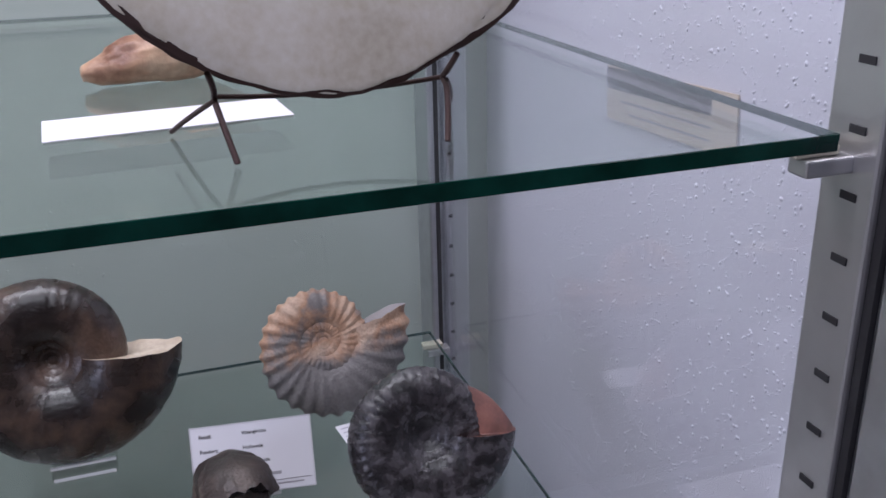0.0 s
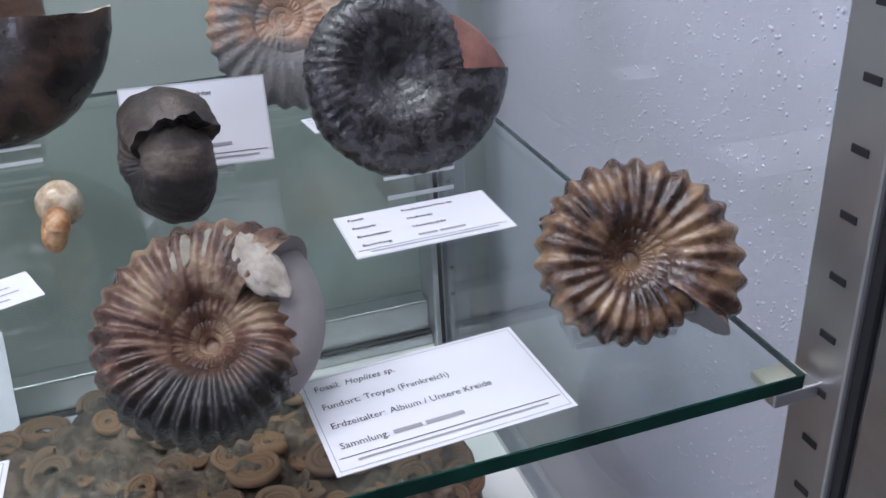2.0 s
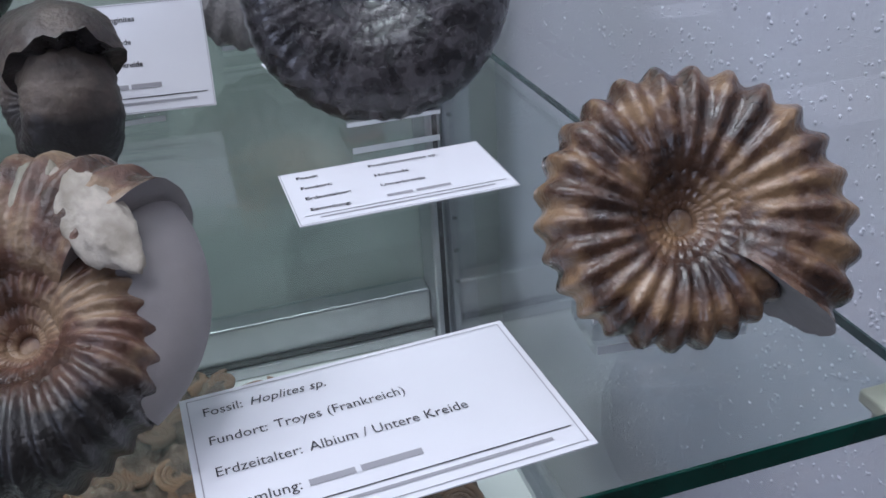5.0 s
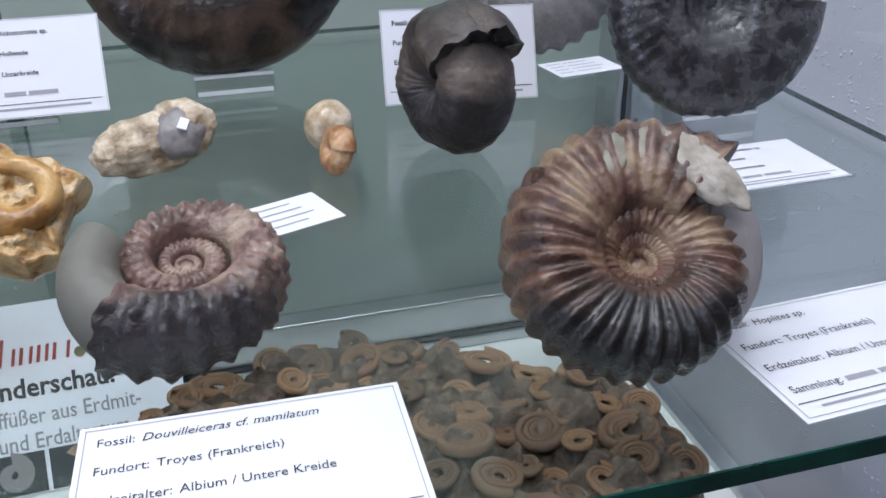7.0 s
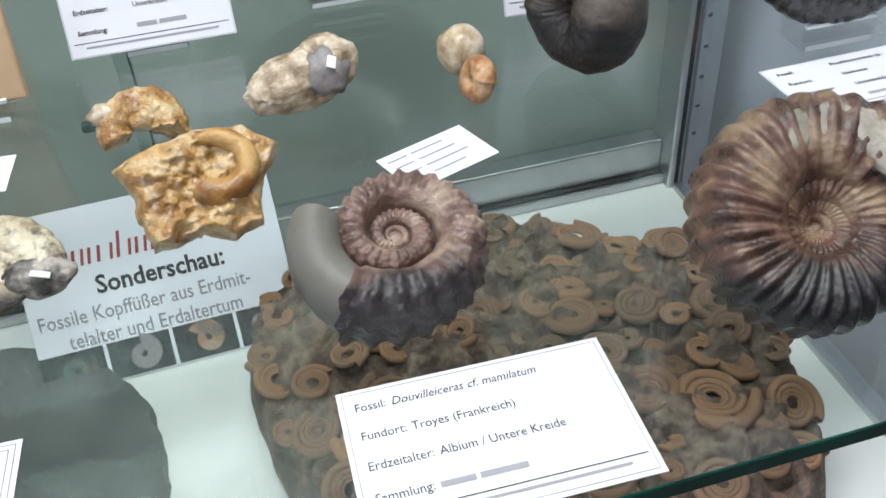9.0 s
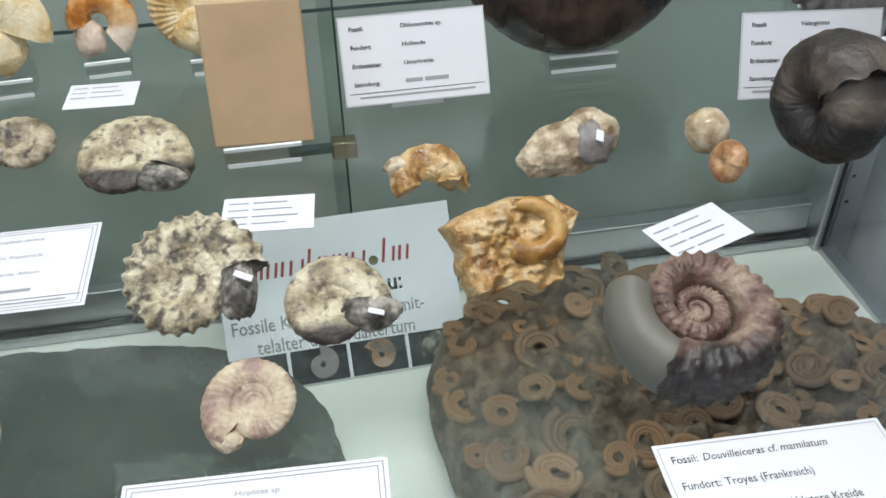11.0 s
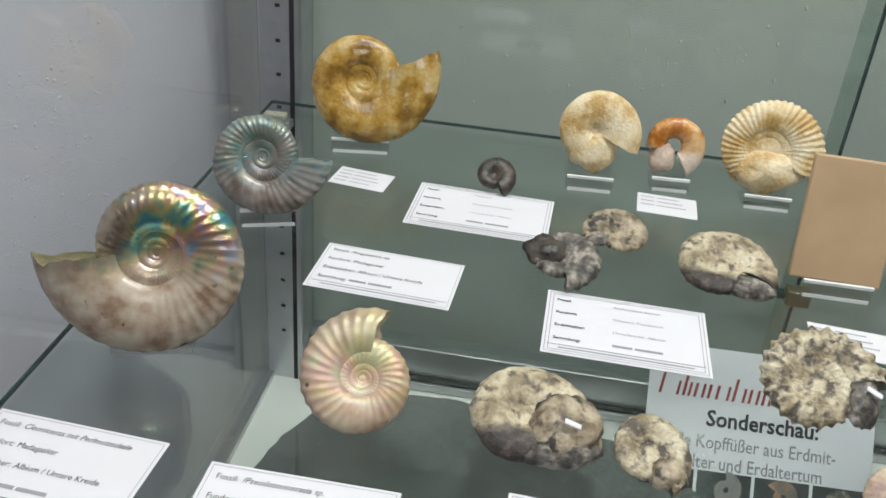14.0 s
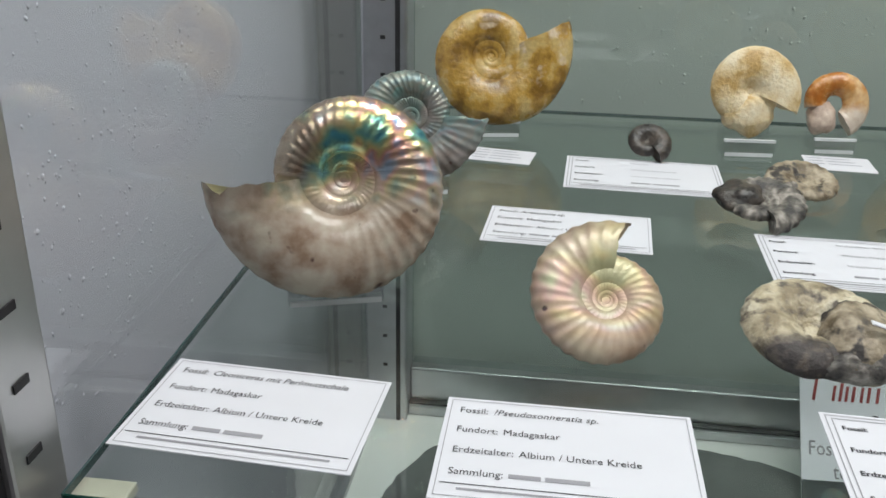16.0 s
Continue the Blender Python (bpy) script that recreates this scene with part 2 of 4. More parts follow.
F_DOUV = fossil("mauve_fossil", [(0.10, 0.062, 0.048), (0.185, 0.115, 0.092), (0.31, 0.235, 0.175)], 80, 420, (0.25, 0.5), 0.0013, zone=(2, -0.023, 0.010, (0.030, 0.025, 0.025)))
F_DOUVFILL = plain("olive_grey_filler", (0.135, 0.13, 0.108), 0.5, 0, 0.06, 80.0, 0.0002)
F_CREAM = fossil("cream_fossil", [(0.50, 0.33, 0.12), (0.68, 0.54, 0.31), (0.76, 0.66, 0.45)], 60, 400, (0.4, 0.6), 0.0012)
F_AMBER = fossil("amber_fossil", [(0.20, 0.108, 0.016), (0.41, 0.245, 0.045), (0.52, 0.38, 0.14)], 55, 350, (0.16, 0.36), 0.0010, coat=0.5, speck=((0.62, 0.50, 0.34), 60, 0.62, 0.08))
F_ORANGE = fossil("orange_fossil", [(0.36, 0.12, 0.02), (0.55, 0.26, 0.07), (0.66, 0.44, 0.22)], 60, 400, (0.2, 0.4), zone=(2, -0.003, 0.006, (0.66, 0.56, 0.45)), coat=0.3)
F_SHARD = fossil("orange_crust", [(0.26, 0.12, 0.03), (0.43, 0.26, 0.085), (0.55, 0.41, 0.22)], 95, 330, (0.22, 0.5), 0.003, coat=0.25, speck=((0.50, 0.41, 0.28), 170, 0.55, 0.2))
F_NOD = fossil("sandy_fossil", [(0.20, 0.14, 0.08), (0.38, 0.30, 0.20), (0.54, 0.46, 0.34)], 100, 500, (0.35, 0.6), 0.0012)
F_WHITE = fossil("white_black_fossil", [(0.22, 0.18, 0.105), (0.44, 0.385, 0.26), (0.58, 0.53, 0.39)], 90, 500, (0.4, 0.65), 0.0014, speck=((0.085, 0.072, 0.055), 190, 0.45, 0.16))
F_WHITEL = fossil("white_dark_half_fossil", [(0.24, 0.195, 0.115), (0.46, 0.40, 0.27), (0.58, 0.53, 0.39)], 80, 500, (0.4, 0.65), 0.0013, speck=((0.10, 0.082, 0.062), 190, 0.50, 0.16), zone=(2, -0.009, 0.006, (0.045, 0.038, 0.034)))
F_SPECK = fossil("olive_speckled_fossil", [(0.13, 0.10, 0.06), (0.30, 0.25, 0.17), (0.42, 0.36, 0.26)], 110, 500, (0.4, 0.65), 0.0009, speck=((0.04, 0.035, 0.03), 100, 0.54, 0.08))
F_DARK = fossil("charcoal_fossil", [(0.04, 0.037, 0.034), (0.13, 0.12, 0.10), (0.34, 0.31, 0.27)], 120, 500, (0.4, 0.6), 0.001)
F_PINKISH = fossil("buff_pink_fossil", [(0.26, 0.17, 0.14), (0.42, 0.33, 0.23), (0.50, 0.43, 0.31)], 90, 500, (0.35, 0.6), 0.0009, speck=((0.10, 0.07, 0.06), 100, 0.62, 0.08))
F_BLACKS = fossil("small_black_fossil", [(0.025, 0.022, 0.02), (0.08, 0.065, 0.05)], 120, 500, (0.25, 0.5), 0.0006)
F_NACRE = nacre("rainbow_nacre", [(0.25, 0.17, 0.115), (0.40, 0.325, 0.25), (0.48, 0.43, 0.34)], 430, 580, 75, 0.85, 0.85, edge=-0.006)
F_NACREG = nacre("green_nacre", [(0.15, 0.12, 0.10), (0.25, 0.22, 0.20), (0.30, 0.27, 0.25)], 300, 120, 70, 0.40, 0.6, 4.0, edge=-0.012, sheens=((0.10, 0.32, 0.30), (0.16, 0.40, 0.36), (0.30, 0.36, 0.30), (0.12, 0.34, 0.38), (0.30, 0.24, 0.24)))
F_NACREY = nacre("golden_nacre", [(0.34, 0.24, 0.16), (0.45, 0.35, 0.25), (0.52, 0.44, 0.31)], 470, 240, 50, 0.28, 0.55, 8.0, edge=-0.012, gloss=0.4, sheens=((0.55, 0.62, 0.30), (0.72, 0.62, 0.28), (0.70, 0.48, 0.30), (0.62, 0.40, 0.36), (0.50, 0.62, 0.36)))
F_OLIVE = fossil("olive_section", [(0.10, 0.09, 0.04), (0.20, 0.18, 0.09)], 60, 400, (0.4, 0.6))
F_SLAB = fossil("grey_brown_matrix", [(0.070, 0.048, 0.034), (0.12, 0.085, 0.06), (0.20, 0.145, 0.105)], 75, 260, (0.6, 0.85), 0.004)
F_SLATE = fossil("dark_slate", [(0.075, 0.08, 0.078), (0.10, 0.105, 0.10), (0.125, 0.13, 0.125)], 14, 300, (0.55, 0.7), 0.0003)
F_BONE = fossil("brown_bone", [(0.16, 0.07, 0.035), (0.36, 0.22, 0.13), (0.46, 0.34, 0.22)], 30, 300, (0.4, 0.6))
F_DISC = fossil("ivory_slice", [(0.60, 0.55, 0.44), (0.68, 0.63, 0.52), (0.74, 0.70, 0.60)], 20, 300, (0.35, 0.5), 0.0002)


def terracotta():
    m, nt, p = bsdf("terracotta_fossil")
    oi = nt.nodes.new("ShaderNodeObjectInfo")
    n = tex(nt, "ShaderNodeTexNoise", 110.0, 5.0)
    n2 = tex(nt, "ShaderNodeTexNoise", 500.0, 5.0)
    c1 = ramp(nt, oi.outputs["Random"], [(0.0, (0.20, 0.125, 0.08)), (0.3, (0.31, 0.165, 0.085)), (0.75, (0.43, 0.24, 0.12)), (1.0, (0.27, 0.175, 0.11))])
    c2 = mix(nt, ramp(nt, n.outputs[0], [(0.46, (0, 0, 0)), (0.66, (0.8, 0.8, 0.8))]), c1, (0.15, 0.11, 0.085))
    link(nt, c2, p.inputs["Base Color"])
    p.inputs["Roughness"].default_value = 0.68
    bump(nt, p, [(n.outputs[0], 0.5, 0.001), (n2.outputs[0], 0.6, 0.0006)])
    return m


F_TERRA = terracotta()
F_OLIVEFILL = fossil("olive_grey_bare_shell", [(0.17, 0.16, 0.12), (0.27, 0.25, 0.19)], 90, 420, (0.35, 0.55))
F_BUFFROCK = fossil("buff_grey_rock", [(0.22, 0.20, 0.18), (0.34, 0.31, 0.27)], 60, 400, (0.5, 0.7), 0.0012)
F_PALEROCK = fossil("pale_pinkish_crystal", [(0.42, 0.31, 0.24), (0.58, 0.47, 0.38)], 70, 400, (0.3, 0.5), coat=0.2)
F_AMBERDULL = fossil("dull_amber_coil", [(0.20, 0.09, 0.018), (0.36, 0.19, 0.045), (0.46, 0.28, 0.09)], 70, 380, (0.28, 0.5), 0.0010, coat=0.2)
F_GREYNOD = fossil("smooth_grey_stone", [(0.13, 0.12, 0.115), (0.20, 0.185, 0.175)], 70, 380, (0.35, 0.5))
F_PEARLY = fossil("pearly_cream_shell", [(0.34, 0.25, 0.15), (0.48, 0.38, 0.25), (0.58, 0.50, 0.38)], 90, 500, (0.15, 0.3), 0.0005, coat=0.5)
F_BALL = fossil("dull_orange_shell", [(0.26, 0.12, 0.05), (0.40, 0.22, 0.10), (0.48, 0.30, 0.16)], 120, 500, (0.3, 0.5), 0.0006)


# ---------------------------------------------------------------- builders
def mesh_from(name, verts, faces, smooth=False):
    me = bpy.data.meshes.new(name)
    me.from_pydata([tuple(v) for v in verts], [], faces)
    me.update()
    if smooth:
        me.polygons.foreach_set("use_smooth", [True] * len(me.polygons))
    return me


def part(name, data, material, parent=None, label="", m=None):
    """Links a mesh or a bmesh as one object, under a thing or a part."""
    if isinstance(data, bmesh.types.BMesh):
        me = bpy.data.meshes.new(name)
        data.to_mesh(me)
        data.free()
        data = me
    if material and not data.materials:
        data.materials.append(material)
    ob = new(name, data)
    if parent:
        ob.parent = parent
    if m is not None:
        ob.matrix_local = m
    return tagged(ob, label)


def thing(name, m, label, category, group="", kind=""):
    ob = new(name)
    ob.empty_display_size = 0.02
    ob.matrix_world = m
    return tagged(ob, label, category, group, kind)


def box(x0, x1, y0, y1, z0, z1, bevel=0.0, seg=2):
    bm = bmesh.new()
    bmesh.ops.create_cube(bm, size=1)
    for v in bm.verts:
        v.co = ((x0 + x1) / 2 + v.co.x * (x1 - x0), (y0 + y1) / 2 + v.co.y * (y1 - y0), (z0 + z1) / 2 + v.co.z * (z1 - z0))
    if bevel:
        bmesh.ops.bevel(bm, geom=bm.edges[:], offset=bevel, segments=seg, affect="EDGES", profile=0.5)
    return bm


def structure(name, bm, material, label, category):
    return tagged(part(name, bm, material), label, category, kind="structure")


def put_down(ob, base):
    """Lowers or lifts a thing so that its lowest point lies at the height base."""
    bpy.context.view_layer.update()
    low = min((o.matrix_world @ v.co).z for o in (ob, *ob.children_recursive) if o.type == "MESH" for v in o.data.vertices)
    ob.location.z += base - low


def spiral(R, turns=3.6, W=2.0, u=0.42, wr=0.7, p=2.0, ribs=0, amp=0.0, bend=0.4, crest=1.3, nodes=0, rough=0.0, sense=1, a_end=0.0, steps=0, phis=26,
           jag=0.03, fade=0.0, seed=1, constr=0):
    """A coiled shell in the xz plane, facing -y: outer radius R at its mouth, W the growth per turn, u the inner over the outer radius,
    wr the whorl's width over its height. Returns the wall and the mouth as two meshes' data."""
    n = steps or max(90, int(ribs * 7))
    total = int(n * turns)
    th = (np.arange(total + 1) / n - turns) * 2 * math.pi
    ph = np.linspace(0, 2 * math.pi, phis, endpoint=False)
    T, P = np.meshgrid(th, ph, indexing="ij")
    ro = R * W ** (T / (2 * math.pi))
    h = ro * (1 - u) / 2
    rc = ro * (1 + u) / 2
    cs, sn = np.cos(P), np.sin(P)
    ex = 2.0 / p
    cr = np.sign(cs) * np.abs(cs) ** ex
    cy = np.sign(sn) * np.abs(sn) ** ex
    w = h * wr
    out = np.clip((cs + 0.75) / 1.2, 0, 1)
    grow = np.clip((T / (2 * math.pi) + turns) / 0.6, 0.15, 1)
    dr = np.zeros_like(T)
    if ribs:
        phase = T * ribs + sense * 0 + bend * ribs * 0.35 * (1 - cs) ** 1.0 * 0.5
        rib = (0.5 + 0.5 * np.cos(phase)) ** crest
        side = out * (1 - fade * np.clip((T + 2.2) / 2.2, 0, 1))
        dr = amp * rib * side * grow
        if nodes:
            for k in range(nodes):
                pc = (k + 0.5) / nodes * 1.9
                dr = dr + amp * 1.7 * rib ** 2 * np.exp(-(((np.abs(np.where(P > math.pi, P - 2 * math.pi, P)) - pc) / 0.17) ** 2)) * grow
    if constr:
        dr = dr - 0.06 * np.exp(-((((T * constr / (2 * math.pi)) % 1.0) - 0.5) / 0.06) ** 2) * out
    if rough:
        rnd = np.array([noise.noise((float(rc[i, j] * math.cos(T[i, j]) * 70 + seed * 5), float(rc[i, j] * math.sin(T[i, j]) * 70), float(P[i, j] * 1.3)))
                        + 0.5 * noise.noise((float(T[i, j] * 9), float(P[i, j] * 4), seed * 3.1)) for i in range(T.shape[0]) for j in range(T.shape[1])]).reshape(T.shape)
        dr = dr + rough * rnd
    rad = rc + h * cr + h * dr * cs
    yy = w * cy + h * dr * sn * wr
    TT = T.copy()
    rng = np.random.default_rng(seed)
    edge = rng.normal(0, jag, phis)
    edge = (edge + np.roll(edge, 1) + np.roll(edge, -1)) / 2
    last = np.clip((T + 0.5) / 0.5, 0, 1)
    TT = TT + last * edge[None, :]
    ang = a_end + sense * TT
    X, Z = rad * np.cos(ang), rad * np.sin(ang)
    V = np.stack([X, yy, Z], -1).reshape(-1, 3)
    F = []
    for i in range(total):
        a, b = i * phis, (i + 1) * phis
        for j in range(phis):
            k = (j + 1) % phis
            F.append((a + j, a + k, b + k, b + j) if sense > 0 else (a + j, b + j, b + k, a + k))
    F.append(tuple(range(phis)))
    # mouth: the end ring drawn in, then a slightly hollow face
    ring = V[total * phis:(total + 1) * phis]
    mid = ring.mean(0)
    tang = np.array([-math.sin(a_end) * sense, 0, math.cos(a_end) * sense])
    mv = [ring, mid + (ring - mid) * 0.93 - tang * 0.0006, mid + (ring - mid) * 0.55 - tang * R * 0.025, mid[None] - tang * R * 0.05]
    MV = np.concatenate(mv)
    MF = []
    for q in range(2):
        for j in range(phis):
            k = (j + 1) % phis
            MF.append((q * phis + j, q * phis + k, (q + 1) * phis + k, (q + 1) * phis + j))
    for j in range(phis):
        MF.append((2 * phis + j, 2 * phis + (j + 1) % phis, 3 * phis))
    if sense < 0:
        MF = [f[::-1] for f in MF]
    return (V, F), (MV, MF)


def ammonite(name, label, xy, D, yaw, lean, a_end, sense, mat, mouth_mat, base=1.0, tilt=0.0, W=2.0, tag=None, filler=None, section=None, patch=None, stump=None, **kw):
    """A fossil shell standing or lying on base. yaw turns its face from -y towards +x, lean tips it back, a_end is the mouth's angle in degrees."""
    R = D / (1 + W ** -0.5)
    wall, mouth = spiral(R, W=W, sense=sense, a_end=radians(a_end), **kw)
    ob = thing(name, pose(xy[0], xy[1], base + D / 2, 0, 0, yaw) @ pose(0, 0, 0, -lean, tilt, 0), label, "fossil", "fossils on the glass shelf")
    sh = part("shell", mesh_from("shell", *wall, smooth=True), mat, ob)
    part("mouth", mesh_from("mouth", *mouth, smooth=True), mouth_mat, sh)
    core = R * W ** -kw.get("turns", 3.6)
    if kw.get("turns", 3.6) > 1:
        part("core", lump(core * 1.1, 1, 0.2, 1, 2.0, 0.1, 1.5, 2), mat, sh)
    def taper(start, arc, r0, r1, u, wr, back, seed):
        """A piece of whorl beyond the mouth that shrinks from r0 to r1 over arc degrees."""
        return spiral(R * r1, W=(r1 / r0) ** (360 / arc), sense=sense, a_end=radians(a_end + sense * (start + arc)), turns=arc / 360, u=u, wr=wr, phis=32, steps=220, rough=0.025, seed=seed, jag=0.0)

    if section:
        arc, r0, r1, u2, wr2, sm = section
        wedge, cap = taper(-2, arc, r0, r1, u2, wr2, 0, 4)
        so = part("broken_section", mesh_from("broken_section", *wedge, smooth=True), sm, ob, "orange-red broken section")
        part("section_end", mesh_from("section_end", *cap, smooth=True), sm, so)
    for start, arc, r0, r1, u2, wr2, back, fm in filler or ():
        seg, cap = taper(start, arc, r0, r1, u2, wr2, back, 3)
        fo = part("filler", mesh_from("filler", *seg, smooth=True), fm, ob, "smooth modelled filler", pose(0, back, 0))
        part("filler_face", mesh_from("filler_face", *cap, smooth=True), fm, fo)
    for a, r, y, size, sx, sz, turn, pm, seed in patch or ():
        part("bare_patch", lump(size, sx, 0.28, sz, seed, 0.22, 1.6, 4), pm, ob, "bare rough mineral patch",
             pose(r * R * math.cos(radians(a)), y * R, r * R * math.sin(radians(a)), 0, turn, 0))
    for x, z, size, sx, sy, sz, pm, seed in stump or ():
        part("matrix", lump(size * R, sx, sy, sz, seed, 0.22, 1.5, 4), pm, ob, "rough broken matrix", pose(x * R, 0, z * R))
    if tag:
        a, r, ya, sz = tag
        part("number_tag", box(-sz, sz, -0.0004, 0.0004, -sz * 0.42, sz * 0.42, 0.0003, 1), M_PAPER, ob, "tiny white paper number tag",
             pose(r * math.cos(radians(a)), ya, r * math.sin(radians(a)), -15, 20, 10))
    put_down(ob, base)
    return ob


def lump(R, sx, sy, sz, seed, rough=0.25, freq=1.6, sub=4):
    bm = bmesh.new()
    bmesh.ops.create_icosphere(bm, subdivisions=sub, radius=1)
    for v in bm.verts:
        d = v.co.normalized()
        k = 1 + rough * noise.noise(d * freq + Vector((seed, 0, 0))) + rough * 0.4 * noise.noise(d * freq * 4 + Vector((0, seed, 0))) + rough * 0.16 * noise.noise(d * freq * 13 + Vector((seed, seed, 0)))
        v.co = Vector((d.x * sx, d.y * sy, d.z * sz)) * k * R
    for f in bm.faces:
        f.smooth = True
    return bm


def lip_of(ob):
    return next(o for o in ob.children if o.name.startswith("lip"))


def acrylic_stand(xy, yaw, w=0.036, d=0.022, h=0.009):
    ob = thing("acrylic_stand", pose(xy[0], xy[1], 1.0, 0, 0, yaw), "small clear acrylic display stand on the glass shelf", "stand", "acrylic stands")
    part("base_block", box(-w / 2, w / 2, -d / 2, d / 2, 0.0002, h * 0.45, 0.0006), M_ACRYL, ob)
    part("lip", box(-w / 2, w / 2, -d / 2, -d / 2 + 0.003, h * 0.45, h, 0.0005), M_ACRYL, ob)
    # two white strips stand in for bright reflections along the acrylic
    part("polished_edge", box(-w / 2, w / 2, -d / 2 + 0.0004, -d / 2 + 0.0026, h, h + 0.0018), M_ACRYL_GLINT, lip_of(ob), "white strip painted as the highlight of an acrylic edge")
    part("polished_edge", box(-w / 2 + 0.001, w / 2 - 0.001, -d / 2 - 0.0004, -d / 2 - 0.0001, 0.0004, 0.0030), M_ACRYL_GLINT, ob, "white strip painted as the highlight of an acrylic edge")
    part("back_rest", box(-w / 2, w / 2, d / 2 - 0.003, d / 2, h * 0.45, h * 2.2, 0.0005), M_ACRYL, ob)
    for o in ob.children:
        o.visible_shadow = False
    return ob


TEXTS = {}


def text_mesh(body, size, slant=0.0, bold=0.0):
    key = (body, size, slant, bold)
    if key not in TEXTS:
        cu = bpy.data.curves.new("line", "FONT")
        cu.body, cu.size, cu.shear, cu.resolution_u, cu.offset = body, size, slant, 2, bold
        tmp = new("line", cu)
        bpy.context.view_layer.update()
        me = bpy.data.meshes.new_from_object(tmp.evaluated_get(bpy.context.evaluated_depsgraph_get()))
        bpy.data.objects.remove(tmp)
        TEXTS[key] = me
    return TEXTS[key]


def ink(parent, body, x, y, size, mat=None, z=0.0006, slant=0.0, bold=0.0, wide=1.0):
    me = text_mesh(body, size, slant, bold).copy()
    ob = part("printed_line", me, mat or M_INK, parent, "", Matrix.Translation((x, y, z)) @ Matrix.Diagonal((wide, 1, 1, 1)))
    return ob


def strip(parent, x0, x1, y0, y1, mat, z=0.0006, name="printed_bar"):
    return part(name, mesh_from(name, [(x0, y0, z), (x1, y0, z), (x1, y1, z), (x0, y1, z)], [(0, 1, 2, 3)]), mat, parent)


def card_sheet(w, h, curl, thick=0.0004):
    """A sheet of card with its corners lifted a little."""
    nx, ny = 10, 6
    V, F = [], []
    for s in (0, 1):
        for j in range(ny + 1):
            for i in range(nx + 1):
                x, y = (i / nx - 0.5) * w, (j / ny - 0.5) * h
                V.append((x, y, (thick if s else 0)))
    k = (nx + 1) * (ny + 1)
    for j in range(ny):
        for i in range(nx):
            a = j * (nx + 1) + i
            F.append((a, a + nx + 1, a + nx + 2, a + 1))
            F.append((k + a, k + a + 1, k + a + nx + 2, k + a + nx + 1))
    rim = [i for i in range(nx + 1)] + [(j + 1) * (nx + 1) + nx for j in range(ny)] + [ny * (nx + 1) + i for i in range(nx - 1, -1, -1)] + [j * (nx + 1) for j in range(ny - 1, 0, -1)]
    for q in range(len(rim)):
        a, b = rim[q], rim[(q + 1) % len(rim)]
        F.append((a, b, k + b, k + a))
    return mesh_from("card", V, F)


def label_card(c, yaw, w, h, style, lines, lean=0.0, label="", base=1.0005):
    """A printed exhibit card. style 'serif' has one thin frame, 'sans' bold headings in a column, 'double' a double frame as well, 'tiny' small notes."""
    up = h / 2 * math.sin(radians(lean))
    ob = thing("label_card", pose(c[0], c[1], base + up, lean, 0, yaw), label or "white printed exhibit label card lying on the glass shelf", "label", "exhibit labels")
    part("card", card_sheet(w, h, 0), M_PAPER, ob)
    L, T = -w / 2, h / 2
    if style == "tiny":
        for k, (a, b) in enumerate(lines):
            strip(ob, L + w * 0.06, L + w * a, T - h * (0.20 + 0.2 * k), T - h * (0.165 + 0.2 * k), M_PALEINK)
            strip(ob, L + w * (a + 0.05), L + w * b, T - h * (0.20 + 0.2 * k), T - h * (0.165 + 0.2 * k), M_PALEINK)
        return ob
    m = 0.0016
    frames = [m] if style != "double" else [m, m + 0.0020]
    lw = 0.00028 if style != "double" else 0.0004
    for f in frames if style != "sans" else [0.0004]:
        fm = M_GREYINK
        strip(ob, L + f, -L - f, T - f - lw, T - f, fm, name="frame_line")
        strip(ob, L + f, -L - f, -T + f, -T + f + lw, fm, name="frame_line")
        strip(ob, L + f, L + f + lw, -T + f, T - f, fm, name="frame_line")
        strip(ob, -L - f - lw, -L - f, -T + f, T - f, fm, name="frame_line")
    foot = -T + h * 0.115
    strip(ob, L + 0.003, -L - 0.003, foot + 0.0012, foot + 0.0016, M_INK, name="rule")
    strip(ob, L + w * 0.10, -L - w * 0.10, foot - 0.0017, foot - 0.0006, M_GREYINK)
    step = h * 0.205
    for k, (head, body, slant) in enumerate(lines):
        y = T - h * 0.165 - k * step
        if style == "serif":
            a = ink(ob, head, L + 0.005, y, 0.0049, wide=0.86)
            x = L + 0.005 + a.dimensions.x + 0.0018
            bpy.context.view_layer.update()
            x = L + 0.005 + max(v.co.x for v in a.data.vertices) * 0.86 + 0.0018
            size, wide, bold = 0.0049, 0.86, 0.0
        else:
            ink(ob, head, L + 0.006, y, 0.0036, bold=0.00009, wide=1.0)
            x, size, wide, bold = L + w * 0.42, 0.0036, 1.0, 0.00006 if style == "sans" else 0.0
        if body is None:
            strip(ob, x, x + w * 0.12, y + 0.0002, y + 0.0024, M_GREYINK)
            strip(ob, x + w * 0.135, x + w * 0.30, y + 0.0002, y + 0.0024, M_GREYINK)
        else:
            ink(ob, body, x, y, size, M_INK if style != "double" else M_GREYINK, slant=0.25 if slant else 0.0, bold=bold, wide=wide)
    return ob


def lines_for(name, place, age, italic=True):
    return [("Fossil:", name, italic), ("Fundort:", place, False), ("Erdzeitalter:", age, False), ("Sammlung:", None, False)]


